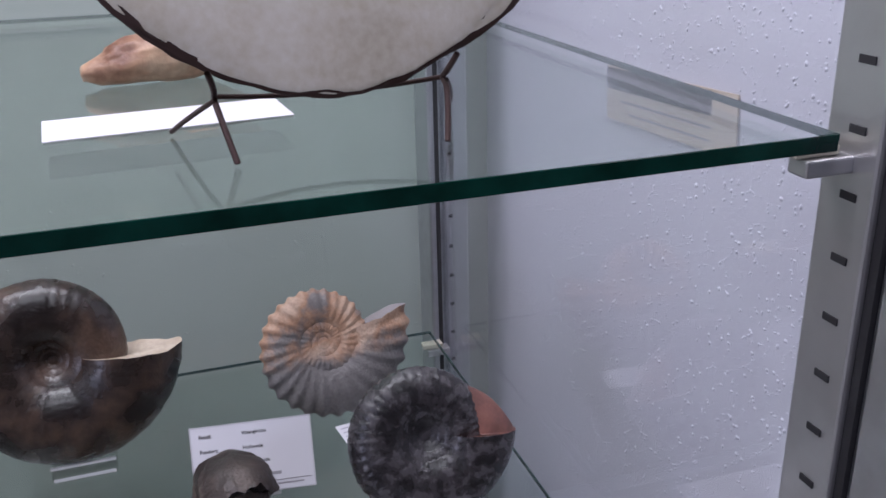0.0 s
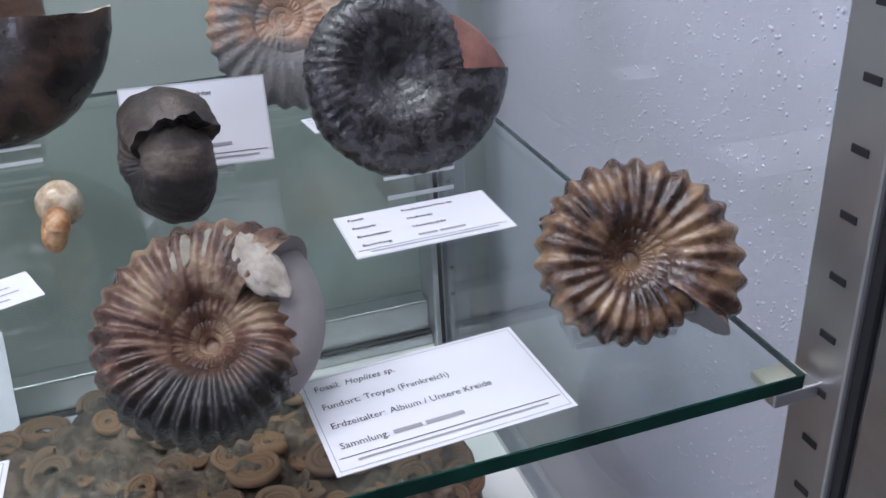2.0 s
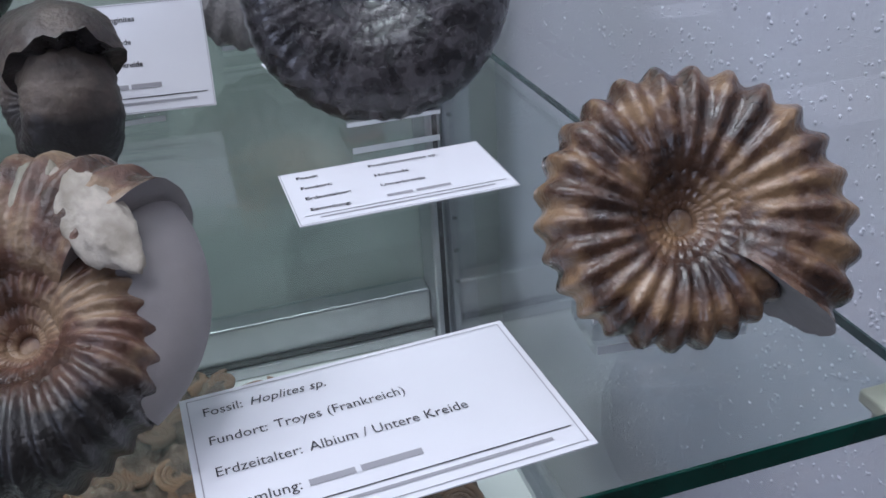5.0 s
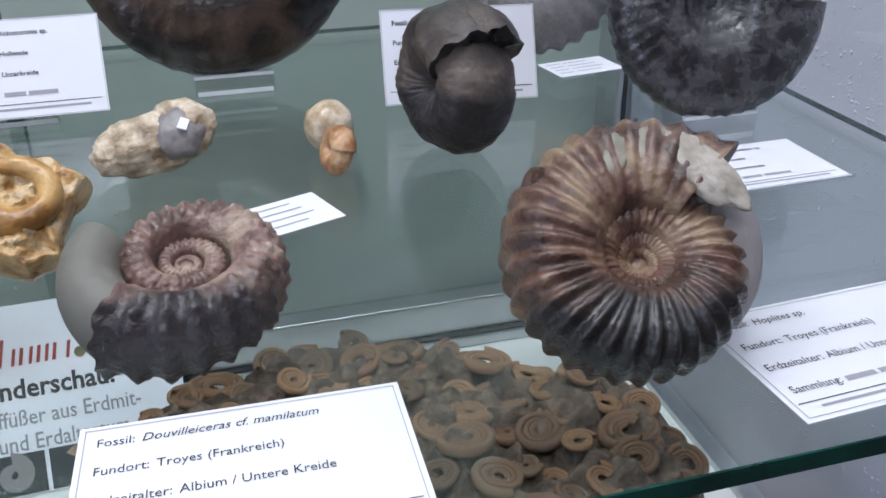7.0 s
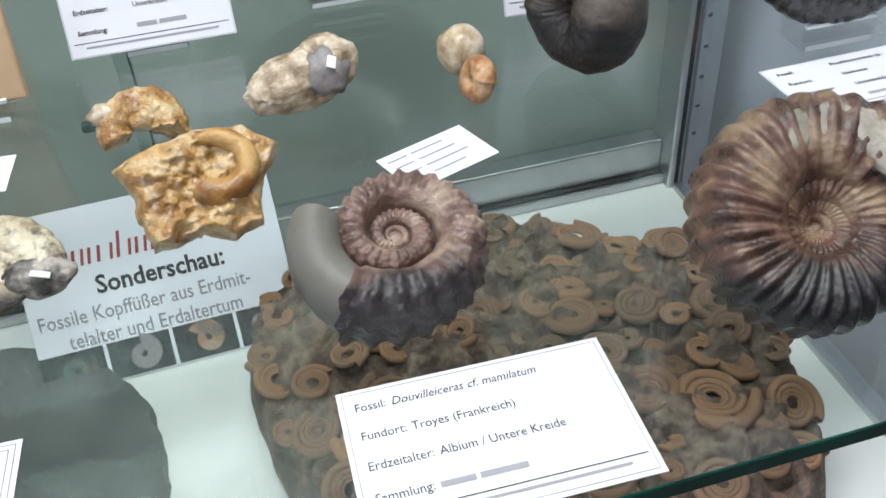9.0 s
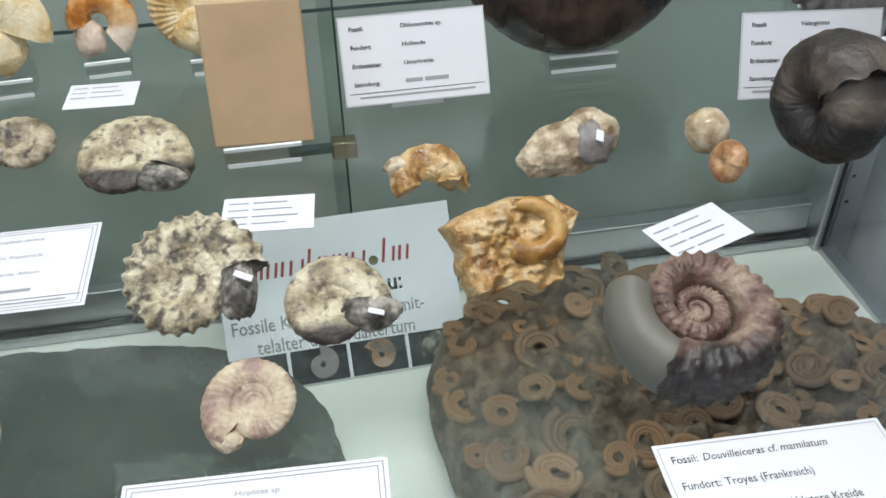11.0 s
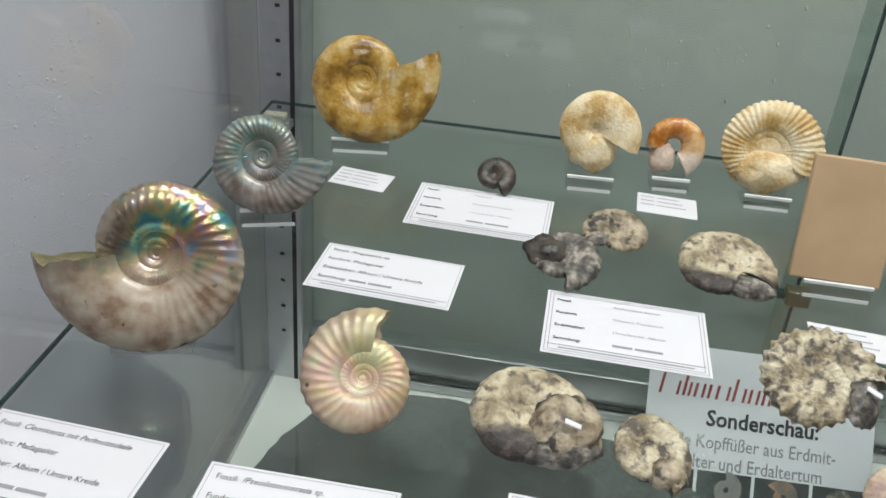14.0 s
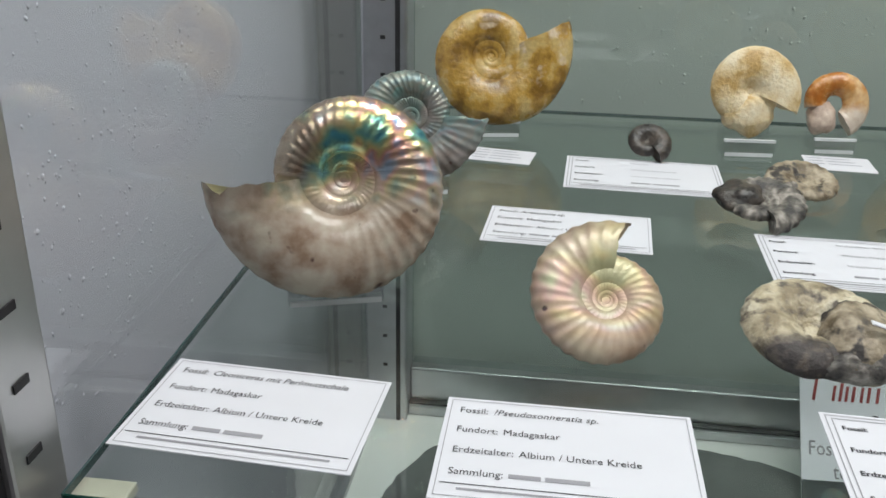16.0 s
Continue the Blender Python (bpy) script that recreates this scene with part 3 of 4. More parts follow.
# ---------------------------------------------------------------- the room and the case
ZF = 0.69                      # floor board of the case
XL, XR, YB = -0.480, 0.555, 0.56
structure("ground", box(-3.2, 3.2, -4.4, 0.9, -0.05, 0.0), M_CARPET, "dark carpeted floor of the exhibition room", "floor")
structure("ceiling", box(-3.2, 3.2, -4.4, 0.9, 2.72, 2.80), M_CEIL, "white painted ceiling", "ceiling")
wall_n = structure("wall_north", box(-3.2, 3.2, 0.585, 0.70, 0.0, 2.72), M_WALL_BACK, "pale woodchip wall behind the display case", "wall")
wall_e = structure("wall_east", box(0.600, 0.72, -0.02, 0.585, 0.0, 2.72), M_WALL, "lavender grey woodchip wall beside the case", "wall")
wall_w = structure("wall_west", box(-0.64, -0.505, -0.02, 0.585, 0.0, 2.72), M_WALL, "grey woodchip wall beside the case", "wall")


def woodchips(wall, origin, along, out, length, low, high, count, rise, material, seed):
    """Raised chips under the paint of a woodchip wall, as one joined relief."""
    rnd = random.Random(seed)
    along, out, up = Vector(along), Vector(out), Vector((0, 0, 1))
    verts, faces = [], []
    for _ in range(count):
        c = Vector(origin) + along * rnd.uniform(0, length) + up * rnd.uniform(low, high)
        size = rnd.uniform(0.0007, 0.0017) * rnd.choice((0.8, 1.0, 1.0, 1.25))
        ang, ratio, n = rnd.uniform(0, math.pi), rnd.uniform(0.55, 1.0), len(verts)
        for ring, lift in ((1.0, -0.0003), (0.62, 0.78 * rise * size)):
            for k in range(6):
                a = math.tau * k / 6
                p, q = math.cos(a) * size * ring, math.sin(a) * size * ring * ratio
                verts.append(c + along * (p * math.cos(ang) - q * math.sin(ang)) + up * (p * math.sin(ang) + q * math.cos(ang)) + out * lift)
        verts.append(c + out * size * rise)
        for k in range(6):
            j = (k + 1) % 6
            faces.append((n + k, n + j, n + 6 + j, n + 6 + k))
            faces.append((n + 6 + k, n + 6 + j, n + 12))
    me = bpy.data.meshes.new("woodchips")
    me.from_pydata(verts, [], faces)
    me.polygons.foreach_set("use_smooth", [True] * len(faces))
    bm = bmesh.new()
    bm.from_mesh(me)
    bmesh.ops.recalc_face_normals(bm, faces=bm.faces)
    bm.to_mesh(me)
    bm.free()
    return tagged(part("woodchips", me, material, wall), kind="stuff")


woodchips(wall_e, (0.600, -0.02, 0), (0, 1, 0), (-1, 0, 0), 0.60, 0.70, 1.75, 15000, 0.38, M_WALL, 31)
woodchips(wall_w, (-0.505, -0.02, 0), (0, 1, 0), (1, 0, 0), 0.60, 0.70, 1.75, 6000, 0.30, M_WALL, 32)
woodchips(wall_n, (-0.50, 0.585, 0), (1, 0, 0), (0, -1, 0), 1.10, 0.70, 1.75, 9000, 0.42, M_WALL_BACK, 33)
structure("wall_room_east", box(3.2, 3.3, -4.4, 0.7, 0, 2.72), M_ROOM, "plain room wall", "wall")
structure("wall_room_west", box(-3.3, -3.2, -4.4, 0.7, 0, 2.72), M_ROOM, "plain room wall", "wall")
# unseen panel, added only to go with the cool fill lamp
fill_panel = tagged(thing("window_1", pose(-3.19, -1.9, 1.6), "unseen white panel added behind the cool fill lamp", "window"), kind="structure")
part("window_frame", box(-0.005, 0.03, -0.86, 0.86, -0.76, 0.76, 0.004), M_WHITE, fill_panel)
structure("wall_south", box(-3.2, 3.2, -4.5, -4.4, 0, 2.72), M_ROOM, "plain room wall", "wall")

case = thing("display_case", pose(0.05, 0.27, 0), "aluminium framed glass display case with slotted shelf posts", "display case")


def case_part(name, bm, mat, label="", parent=None):
    bmesh.ops.translate(bm, verts=bm.verts, vec=(-0.05, -0.27, 0)) if parent is None else None
    return part(name, bm, mat, parent or case, label)


case_part("plinth", box(XL, XR, 0.0, YB, 0.001, ZF - 0.03, 0.003), M_STEEL)
case_part("floor_board", box(XL + 0.03, XR - 0.03, -0.005, YB - 0.03, ZF - 0.029, ZF, 0.001), M_WHITE, "white floor board")
case_part("top_panel", box(XL, XR, -0.03, YB, 2.05, 2.12, 0.003), M_STEEL)
for k, x in enumerate((-0.449, XR - 0.041)):
    # rear post: a box section with two fine grooves, and a row of small holes
    post = case_part("rear_post", box(x, x + 0.038, YB - 0.050, YB - 0.010, ZF - 0.03, 2.05, 0.002), M_ALU)
    xi = x + (0.0385 if k == 0 else -0.0005)
    inner = x + (0.030 if k == 0 else 0.008)
    part("groove", box(inner - 0.052, inner - 0.048, YB - 0.3206, YB - 0.3197, ZF, 2.04), M_BLACK, post)
    for z in np.arange(ZF + 0.06, 1.5, 0.03):
        hx = x + (0.018 if k == 0 else 0.020) - 0.05
        part("hole", box(hx - 0.002, hx + 0.002, YB - 0.3207, YB - 0.3195, z - 0.0015, z + 0.0015), M_BLACK, post)
# back rail with its two tracks
rail = case_part("rear_rail", box(-0.411, XR - 0.041, YB - 0.030, YB - 0.004, ZF + 0.012, ZF + 0.046, 0.002), M_ALU)
case_part("rear_track", box(-0.411, XR - 0.041, YB - 0.040, YB - 0.004, ZF + 0.001, ZF + 0.010, 0.001), M_ALU)
case_part("rear_track_seal", box(-0.411, XR - 0.041, YB - 0.036, YB - 0.006, ZF + 0.0101, ZF + 0.0118), M_BLACK)
for x0, x1, y in ((XL + 0.02, 0.052, YB - 0.020), (0.040, XR - 0.02, YB - 0.012)):
    g = case_part("rear_glass", box(x0, x1, y, y + 0.0045, ZF + 0.047, 2.045), M_BACKGLASS, "green tinted sliding glass")
    g.visible_shadow = False
case_part("glass_edge", box(0.0515, 0.0530, YB - 0.0205, YB - 0.0150, ZF + 0.047, 2.045), M_EDGE_SIDE)
lock = case_part("lock", box(0.040, 0.062, YB - 0.036, YB - 0.0205, 0.852, 0.868, 0.002), M_BRASS, "small brass glass door lock")
case_part("lock_bar", box(0.004, 0.040, YB - 0.030, YB - 0.0205, 0.856, 0.862, 0.001), M_EDGE_SIDE)
for x in (XL + 0.028, XR - 0.030):
    g = case_part("side_glass", box(x, x + 0.004, 0.02, YB - 0.05, ZF, 2.045), M_SIDEGLASS)
    g.visible_shadow = False
    case_part("side_rail", box(x - 0.006, x + 0.010, 0.02, YB - 0.05, ZF - 0.010, ZF + 0.006, 0.001), M_ALU)
for k, x in enumerate((XL, XR)):
    s = 1 if k == 0 else -1
    a, b = sorted((x + s * 0.001, x + s * 0.036))
    post = case_part("front_post", box(a, b, -0.008, 0.020, ZF - 0.03, 2.05, 0.0015), M_STEEL, "slotted shelf post")
    xi = x + s * 0.0362
    for z in np.arange(0.761, 1.62, 0.025):
        q0, q1 = sorted((xi - s * 0.0006, xi + s * 0.0004))
        part("slot", box(q0 - 0.05, q1 - 0.05, -0.2700, -0.2620, z - 0.0015, z + 0.0015), M_BLACK, post)
        part("slot", box((a + b) / 2 - 0.054, (a + b) / 2 - 0.046, -0.2786, -0.2778, z - 0.0015, z + 0.0015), M_BLACK, post)
    a, b = sorted((x + s * 0.002, x + s * 0.033))
    case_part("post_seal", box(a, b, -0.0125, -0.0081, ZF - 0.03, 2.05), M_BLACK)
    a, b = sorted((x, x + s * 0.032))
    case_part("door_profile", box(a, b, -0.040, -0.0126, ZF - 0.03, 2.05, 0.003), M_ALU)


def glass_shelf(z, label):
    ob = thing("glass_shelf", pose(0.0365, 0.25, z), label, "shelf", "glass shelves")
    hw, hd, t = 0.4705, 0.25, 0.0065
    pane = part("pane", mesh_from("pane", [(-hw, -hd, 0), (hw, -hd, 0), (hw, hd, 0), (-hw, hd, 0), (-hw, -hd, -t), (hw, -hd, -t), (hw, hd, -t), (-hw, hd, -t)],
                                  [(0, 1, 2, 3), (7, 6, 5, 4)]), M_SHELF, ob)
    pane.visible_shadow = False
    part("front_edge", box(-hw, hw, -hd - 0.0006, -hd + 0.0004, -t, -0.0003, 0.0002, 1), M_EDGE, ob, "dark green polished glass edge")
    part("back_edge", box(-hw, hw, hd - 0.0002, hd + 0.0004, -t * 0.45, -0.0003), M_EDGE_SIDE, ob)
    for s in (-1, 1):
        a, b = sorted((s * hw - s * 0.0003, s * hw + s * 0.0006))
        part("side_edge", box(a, b, -hd, hd, -t * 0.5, -0.0003), M_EDGE_SIDE, ob)
    return ob


glass_shelf(1.0, "clear glass shelf with dark green front edge, full of fossils")
glass_shelf(1.312, "upper clear glass shelf with thick green front edge")
for z in (1.0, 1.312):
    for x, s in ((-0.434, -1), (0.507, 1)):
        for y in (0.012, 0.488):
            ob = thing("shelf_clip", pose(x - s * 0.004, y, z - 0.0066), "cream plastic shelf support clip under a glass corner", "shelf clip", "shelf clips")
            part("tongue", box(-0.007, 0.012, -0.005, 0.005, -0.004, 0, 0.0008), M_CLIP, ob)
            part("hook", box(-0.004, 0.018, -0.008, 0.003, -0.011, -0.0042, 0.001), M_STEEL, ob)

lampcase = thing("case_lamp", pose(0.04, 0.20, 2.05), "white fluorescent lamp housing under the case top", "lamp")
part("housing", box(-0.45, 0.45, -0.13, 0.13, -0.022, -0.001, 0.003), M_WHITE, lampcase)
for x, w, d in ((-0.2, 0.7, 0.22), (1.3, 0.22, 0.7)):
    rl = thing("ceiling_lamp", pose(x, -0.9, 2.72), "white ceiling lamp housing", "lamp", "ceiling lamps")
    part("housing", box(-w, w, -d, d, -0.05, -0.001, 0.004), M_WHITE, rl)

# ---------------------------------------------------------------- large fossils on stands
def stood(xy, yaw, h=0.009, w=0.036, dy=0.0):
    acrylic_stand((xy[0] + 0.0, xy[1] + dy), yaw, w=w, h=h)


stood((0.458, 0.055), -8, 0.010, 0.044)
ammonite("ribbed_ammonite", "honey brown ammonite with strong ribs on an acrylic stand", (0.456, 0.045), 0.0785, -14, 35, -44, -1, F_AMMR, F_GREYFILL, base=1.0065,
         W=1.5, u=0.25, wr=0.90, p=2.5, ribs=26, amp=0.21, bend=0.16, crest=1.1, turns=3.8, phis=44, rough=0.045, seed=3, jag=0.01)
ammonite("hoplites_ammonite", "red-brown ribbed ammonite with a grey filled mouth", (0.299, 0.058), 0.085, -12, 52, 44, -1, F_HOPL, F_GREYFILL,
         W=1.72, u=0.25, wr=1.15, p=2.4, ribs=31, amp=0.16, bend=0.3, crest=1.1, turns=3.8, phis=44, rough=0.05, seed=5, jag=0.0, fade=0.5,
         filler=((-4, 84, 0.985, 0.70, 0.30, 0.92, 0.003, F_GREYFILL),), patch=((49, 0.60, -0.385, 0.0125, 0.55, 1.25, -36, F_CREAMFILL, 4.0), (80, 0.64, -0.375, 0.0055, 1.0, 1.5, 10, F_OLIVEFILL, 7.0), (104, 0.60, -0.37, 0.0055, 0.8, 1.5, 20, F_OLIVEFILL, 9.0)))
stood((0.424, 0.226), 0, 0.012, 0.040)
ammonite("black_ammonite", "glossy black ammonite with an orange-red broken section", (0.421, 0.236), 0.112, -4, 18, -4, 1, F_PROD, F_REDFILL, base=1.010,
         W=1.55, u=0.20, wr=0.66, ribs=46, amp=0.03, bend=0.4, turns=3.8, phis=36, fade=0.9, seed=7, rough=0.03, jag=0.0, section=(52, 0.99, 0.655, 0.46, 0.58, F_REDFILL))
stood((0.385, 0.415), 0, 0.010)
ammonite("orange_grey_ammonite", "orange and grey ribbed ammonite with a long pale mouth", (0.386, 0.392), 0.122, 4, 18, 16, 1, F_BACK, F_GREYFILL, base=1.004,
         W=2.0, u=0.34, wr=0.5, ribs=28, amp=0.16, bend=0.2, crest=1.3, turns=3.6, phis=28, rough=0.05, seed=9, jag=0.02)
stood((0.200, 0.375), 0, 0.010, 0.045)
ammonite("dark_brown_ammonite", "large dark brown ammonite with a tan sawn section", (0.190, 0.392), 0.158, 0, 14, -1, 1, F_BIG, F_TAN, base=1.008,
         W=1.75, u=0.17, wr=0.70, ribs=40, amp=0.012, bend=0.4, turns=3.8, phis=32, rough=0.02, seed=11, jag=0.02)
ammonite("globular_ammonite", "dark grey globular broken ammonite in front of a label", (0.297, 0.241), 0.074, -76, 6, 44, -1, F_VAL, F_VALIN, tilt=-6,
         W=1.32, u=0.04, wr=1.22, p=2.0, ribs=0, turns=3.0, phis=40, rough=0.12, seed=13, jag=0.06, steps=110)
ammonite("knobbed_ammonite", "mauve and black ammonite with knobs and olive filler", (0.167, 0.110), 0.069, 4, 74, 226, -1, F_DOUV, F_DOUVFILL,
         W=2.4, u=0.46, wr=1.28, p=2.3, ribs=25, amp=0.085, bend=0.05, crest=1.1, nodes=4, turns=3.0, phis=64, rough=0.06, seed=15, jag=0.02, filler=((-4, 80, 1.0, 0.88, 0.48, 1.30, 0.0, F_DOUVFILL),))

stood((-0.384, 0.150), 18, 0.011, 0.042)
ammonite("rainbow_ammonite", "pale ammonite with rainbow mother-of-pearl shell on an acrylic stand", (-0.379, 0.153), 0.103, 14, 22, 182, -1, F_NACRE, F_OLIVE, base=1.006,
         W=2.05, u=0.26, wr=0.66, ribs=40, amp=0.035, bend=0.5, turns=4.0, phis=34, fade=0.7, seed=17, rough=0.015)
stood((-0.370, 0.296), 20, 0.011)
ammonite("green_pearl_ammonite", "grey ammonite with green mother-of-pearl", (-0.373, 0.298), 0.075, 12, 20, -2, 1, F_NACREG, F_NACREG, base=1.008,
         W=2.0, u=0.38, wr=0.75, ribs=40, amp=0.06, bend=0.3, turns=3.8, phis=30, rough=0.06, seed=19, constr=5, jag=0.03)
stood((-0.338, 0.426), 10, 0.010, 0.044)
ammonite("amber_ammonite", "amber yellow polished ammonite on an acrylic stand", (-0.338, 0.432), 0.102, 8, 18, 24, 1, F_AMBER, F_AMBER, base=1.008,
         W=2.1, u=0.30, wr=0.6, ribs=0, turns=3.8, phis=30, rough=0.04, seed=21, jag=0.02)
ammonite("golden_pearl_ammonite", "cream ammonite with golden pearl shine lying tilted", (-0.265, 0.122), 0.062, 10, 46, 74, -1, F_NACREY, F_NACREY, base=1.0005,
         W=1.75, u=0.28, wr=0.64, ribs=30, amp=0.06, bend=0.5, turns=4.2, phis=30, seed=23, jag=0.06, rough=0.02)
stood((-0.160, 0.412), 4, 0.010, 0.034)
ammonite("cream_smooth_ammonite", "smooth cream ammonite on an acrylic stand", (-0.161, 0.420), 0.063, 4, 14, -24, -1, F_CREAM, F_CREAM, base=1.010,
         W=1.75, u=0.10, wr=0.52, ribs=0, turns=2.6, phis=28, rough=0.03, seed=25, jag=0.02, stump=((0.0, -0.42, 0.46, 1.0, 0.42, 0.86, F_CREAM, 4.0),))
stood((-0.100, 0.430), 4, 0.009, 0.028)
ammonite("orange_half_ammonite", "orange and pale translucent broken ammonite", (-0.101, 0.434), 0.046, 2, 14, -62, -1, F_ORANGE, F_ORANGE, base=1.010,
         W=1.4, u=0.26, wr=0.7, ribs=0, turns=0.70, phis=24, rough=0.12, seed=27, stump=((-0.30, -0.40, 0.46, 0.9, 0.55, 1.0, F_PALEROCK, 3.0),))
stood((-0.030, 0.420), 2, 0.009, 0.034)
ammonite("cream_ribbed_ammonite", "cream finely ribbed ammonite on an acrylic stand", (-0.036, 0.428), 0.076, 0, 14, -26, -1, F_CREAM, F_CREAM, base=1.008,
         W=1.7, u=0.34, wr=0.6, ribs=44, amp=0.10, bend=0.25, crest=1.1, turns=1.6, phis=30, rough=0.03, seed=29, jag=0.02, stump=((0.06, -0.34, 0.50, 1.15, 0.5, 0.72, F_CREAM, 8.0),))
ammonite("small_black_ammonite", "small blackish brown ammonite lying on the shelf", (-0.229, 0.384), 0.031, 0, 50, -60, -1, F_BLACKS, F_BLACKS,
         W=1.7, u=0.18, wr=0.75, ribs=16, amp=0.05, turns=2.6, phis=18, rough=0.05, seed=31)

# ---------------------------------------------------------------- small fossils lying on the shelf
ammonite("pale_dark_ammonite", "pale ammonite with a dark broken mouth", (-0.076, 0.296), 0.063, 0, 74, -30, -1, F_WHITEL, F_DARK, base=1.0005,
         W=1.72, u=0.32, wr=0.55, ribs=22, amp=0.07, turns=3.2, phis=20, rough=0.14, seed=33, jag=0.03, stump=((0.50, -0.42, 0.40, 1.1, 0.42, 0.62, F_DARK, 3.0),))
ammonite("olive_speckled_ammonite", "olive speckled broken ammonite", (-0.138, 0.330), 0.045, 10, 74, 200, 1, F_SPECK, F_DARK,
         W=1.72, u=0.34, wr=0.6, ribs=20, amp=0.10, turns=3.0, phis=18, rough=0.08, seed=35, jag=0.03, stump=((-0.62, -0.2, 0.36, 1.0, 0.5, 0.7, F_DARK, 4.0),))
ammonite("charcoal_ammonite", "charcoal and grey rough broken ammonite", (-0.175, 0.280), 0.047, -10, 72, -70, -1, F_DARK, F_DARK,
         W=1.72, u=0.36, wr=0.6, ribs=22, amp=0.14, turns=3.0, phis=18, rough=0.10, seed=37, jag=0.03, stump=((-0.4, 0.1, 0.5, 1.0, 0.55, 0.9, F_BLACKS, 5.0),))
ammonite("spiny_ammonite", "cream ammonite with rows of dark knobs", (-0.040, 0.182), 0.062, -6, 62, 8, -1, F_WHITE, F_DARK,
         W=1.72, u=0.40, wr=0.6, ribs=24, amp=0.12, nodes=3, turns=3.2, phis=30, rough=0.14, seed=39, tag=(-6, 0.0265, -0.0085, 0.0042), stump=((0.64, -0.10, 0.32, 0.75, 0.60, 1.45, F_DARK, 6.0),))
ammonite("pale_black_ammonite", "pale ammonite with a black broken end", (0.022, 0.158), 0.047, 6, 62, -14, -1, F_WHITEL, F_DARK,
         W=1.72, u=0.30, wr=0.55, ribs=18, amp=0.06, turns=3.0, phis=22, rough=0.14, seed=41, tag=(-28, 0.0195, -0.0070, 0.0036), jag=0.03, stump=((0.58, -0.24, 0.46, 1.1, 0.5, 0.66, F_DARK, 7.0),))
ammonite("buff_ammonite", "buff pink ribbed ammonite with a broken mouth", (-0.012, 0.106), 0.039, -5, 60, 232, 1, F_PINKISH, F_DARK,
         W=1.72, u=0.36, wr=0.5, ribs=34, amp=0.07, turns=3.2, phis=20, rough=0.05, seed=43, jag=0.03, stump=((-0.45, -0.62, 0.24, 1.0, 0.7, 0.8, F_PINKISH, 8.0),))
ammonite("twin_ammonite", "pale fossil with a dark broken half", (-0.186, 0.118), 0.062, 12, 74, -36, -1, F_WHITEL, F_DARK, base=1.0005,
         W=1.72, u=0.16, wr=0.66, ribs=0, turns=2.6, phis=24, rough=0.14, seed=45, tag=(-32, 0.0225, -0.0150, 0.0040), jag=0.03, stump=((0.52, -0.14, 0.60, 0.86, 0.58, 0.92, F_SPECK, 9.0), (0.42, -0.52, 0.42, 1.2, 0.5, 0.5, F_DARK, 2.0)))
ammonite("small_pale_ammonite", "small pale ammonite with a dark hollow", (-0.128, 0.112), 0.040, 20, 62, -75, -1, F_WHITE, F_DARK,
         W=1.72, u=0.34, wr=0.6, ribs=18, amp=0.07, turns=3.0, phis=20, rough=0.14, seed=47, jag=0.03, stump=((0.30, -0.50, 0.42, 1.0, 0.6, 0.8, F_SPECK, 3.5),))


def pebble(name, label, c, mat, R, sx, sy, sz, seed, rough=0.2, freq=1.6, rz=0):
    ob = tagged(part(name, lump(R, sx, sy, sz, seed, rough, freq, 4), mat), label, "fossil", "fossils on the glass shelf")
    ob.matrix_world = pose(c[0], c[1], 1.0 + R, 0, 0, rz)
    put_down(ob, c[2] if len(c) > 2 else 1.0)
    return ob


def tube(points, radii, ring=14):
    """A round bar along points whose thickness changes on the way, with rounded ends."""
    pts = [Vector(p) for p in points]
    V, F = [], []
    for i, p in enumerate(pts):
        d = (pts[min(i + 1, len(pts) - 1)] - pts[max(i - 1, 0)]).normalized()
        side = d.cross(Vector((0, 1, 0))).normalized()
        up = side.cross(d)
        for k in range(ring):
            a = math.tau * k / ring
            V.append(p + (side * math.cos(a) + up * math.sin(a)) * radii[i])
    for i in range(len(pts) - 1):
        for k in range(ring):
            j = (k + 1) % ring
            F.append((i * ring + k, (i + 1) * ring + k, (i + 1) * ring + j, i * ring + j))
    F += [tuple(range(ring)), tuple(range(len(pts) * ring - 1, (len(pts) - 1) * ring - 1, -1))]
    return V, F


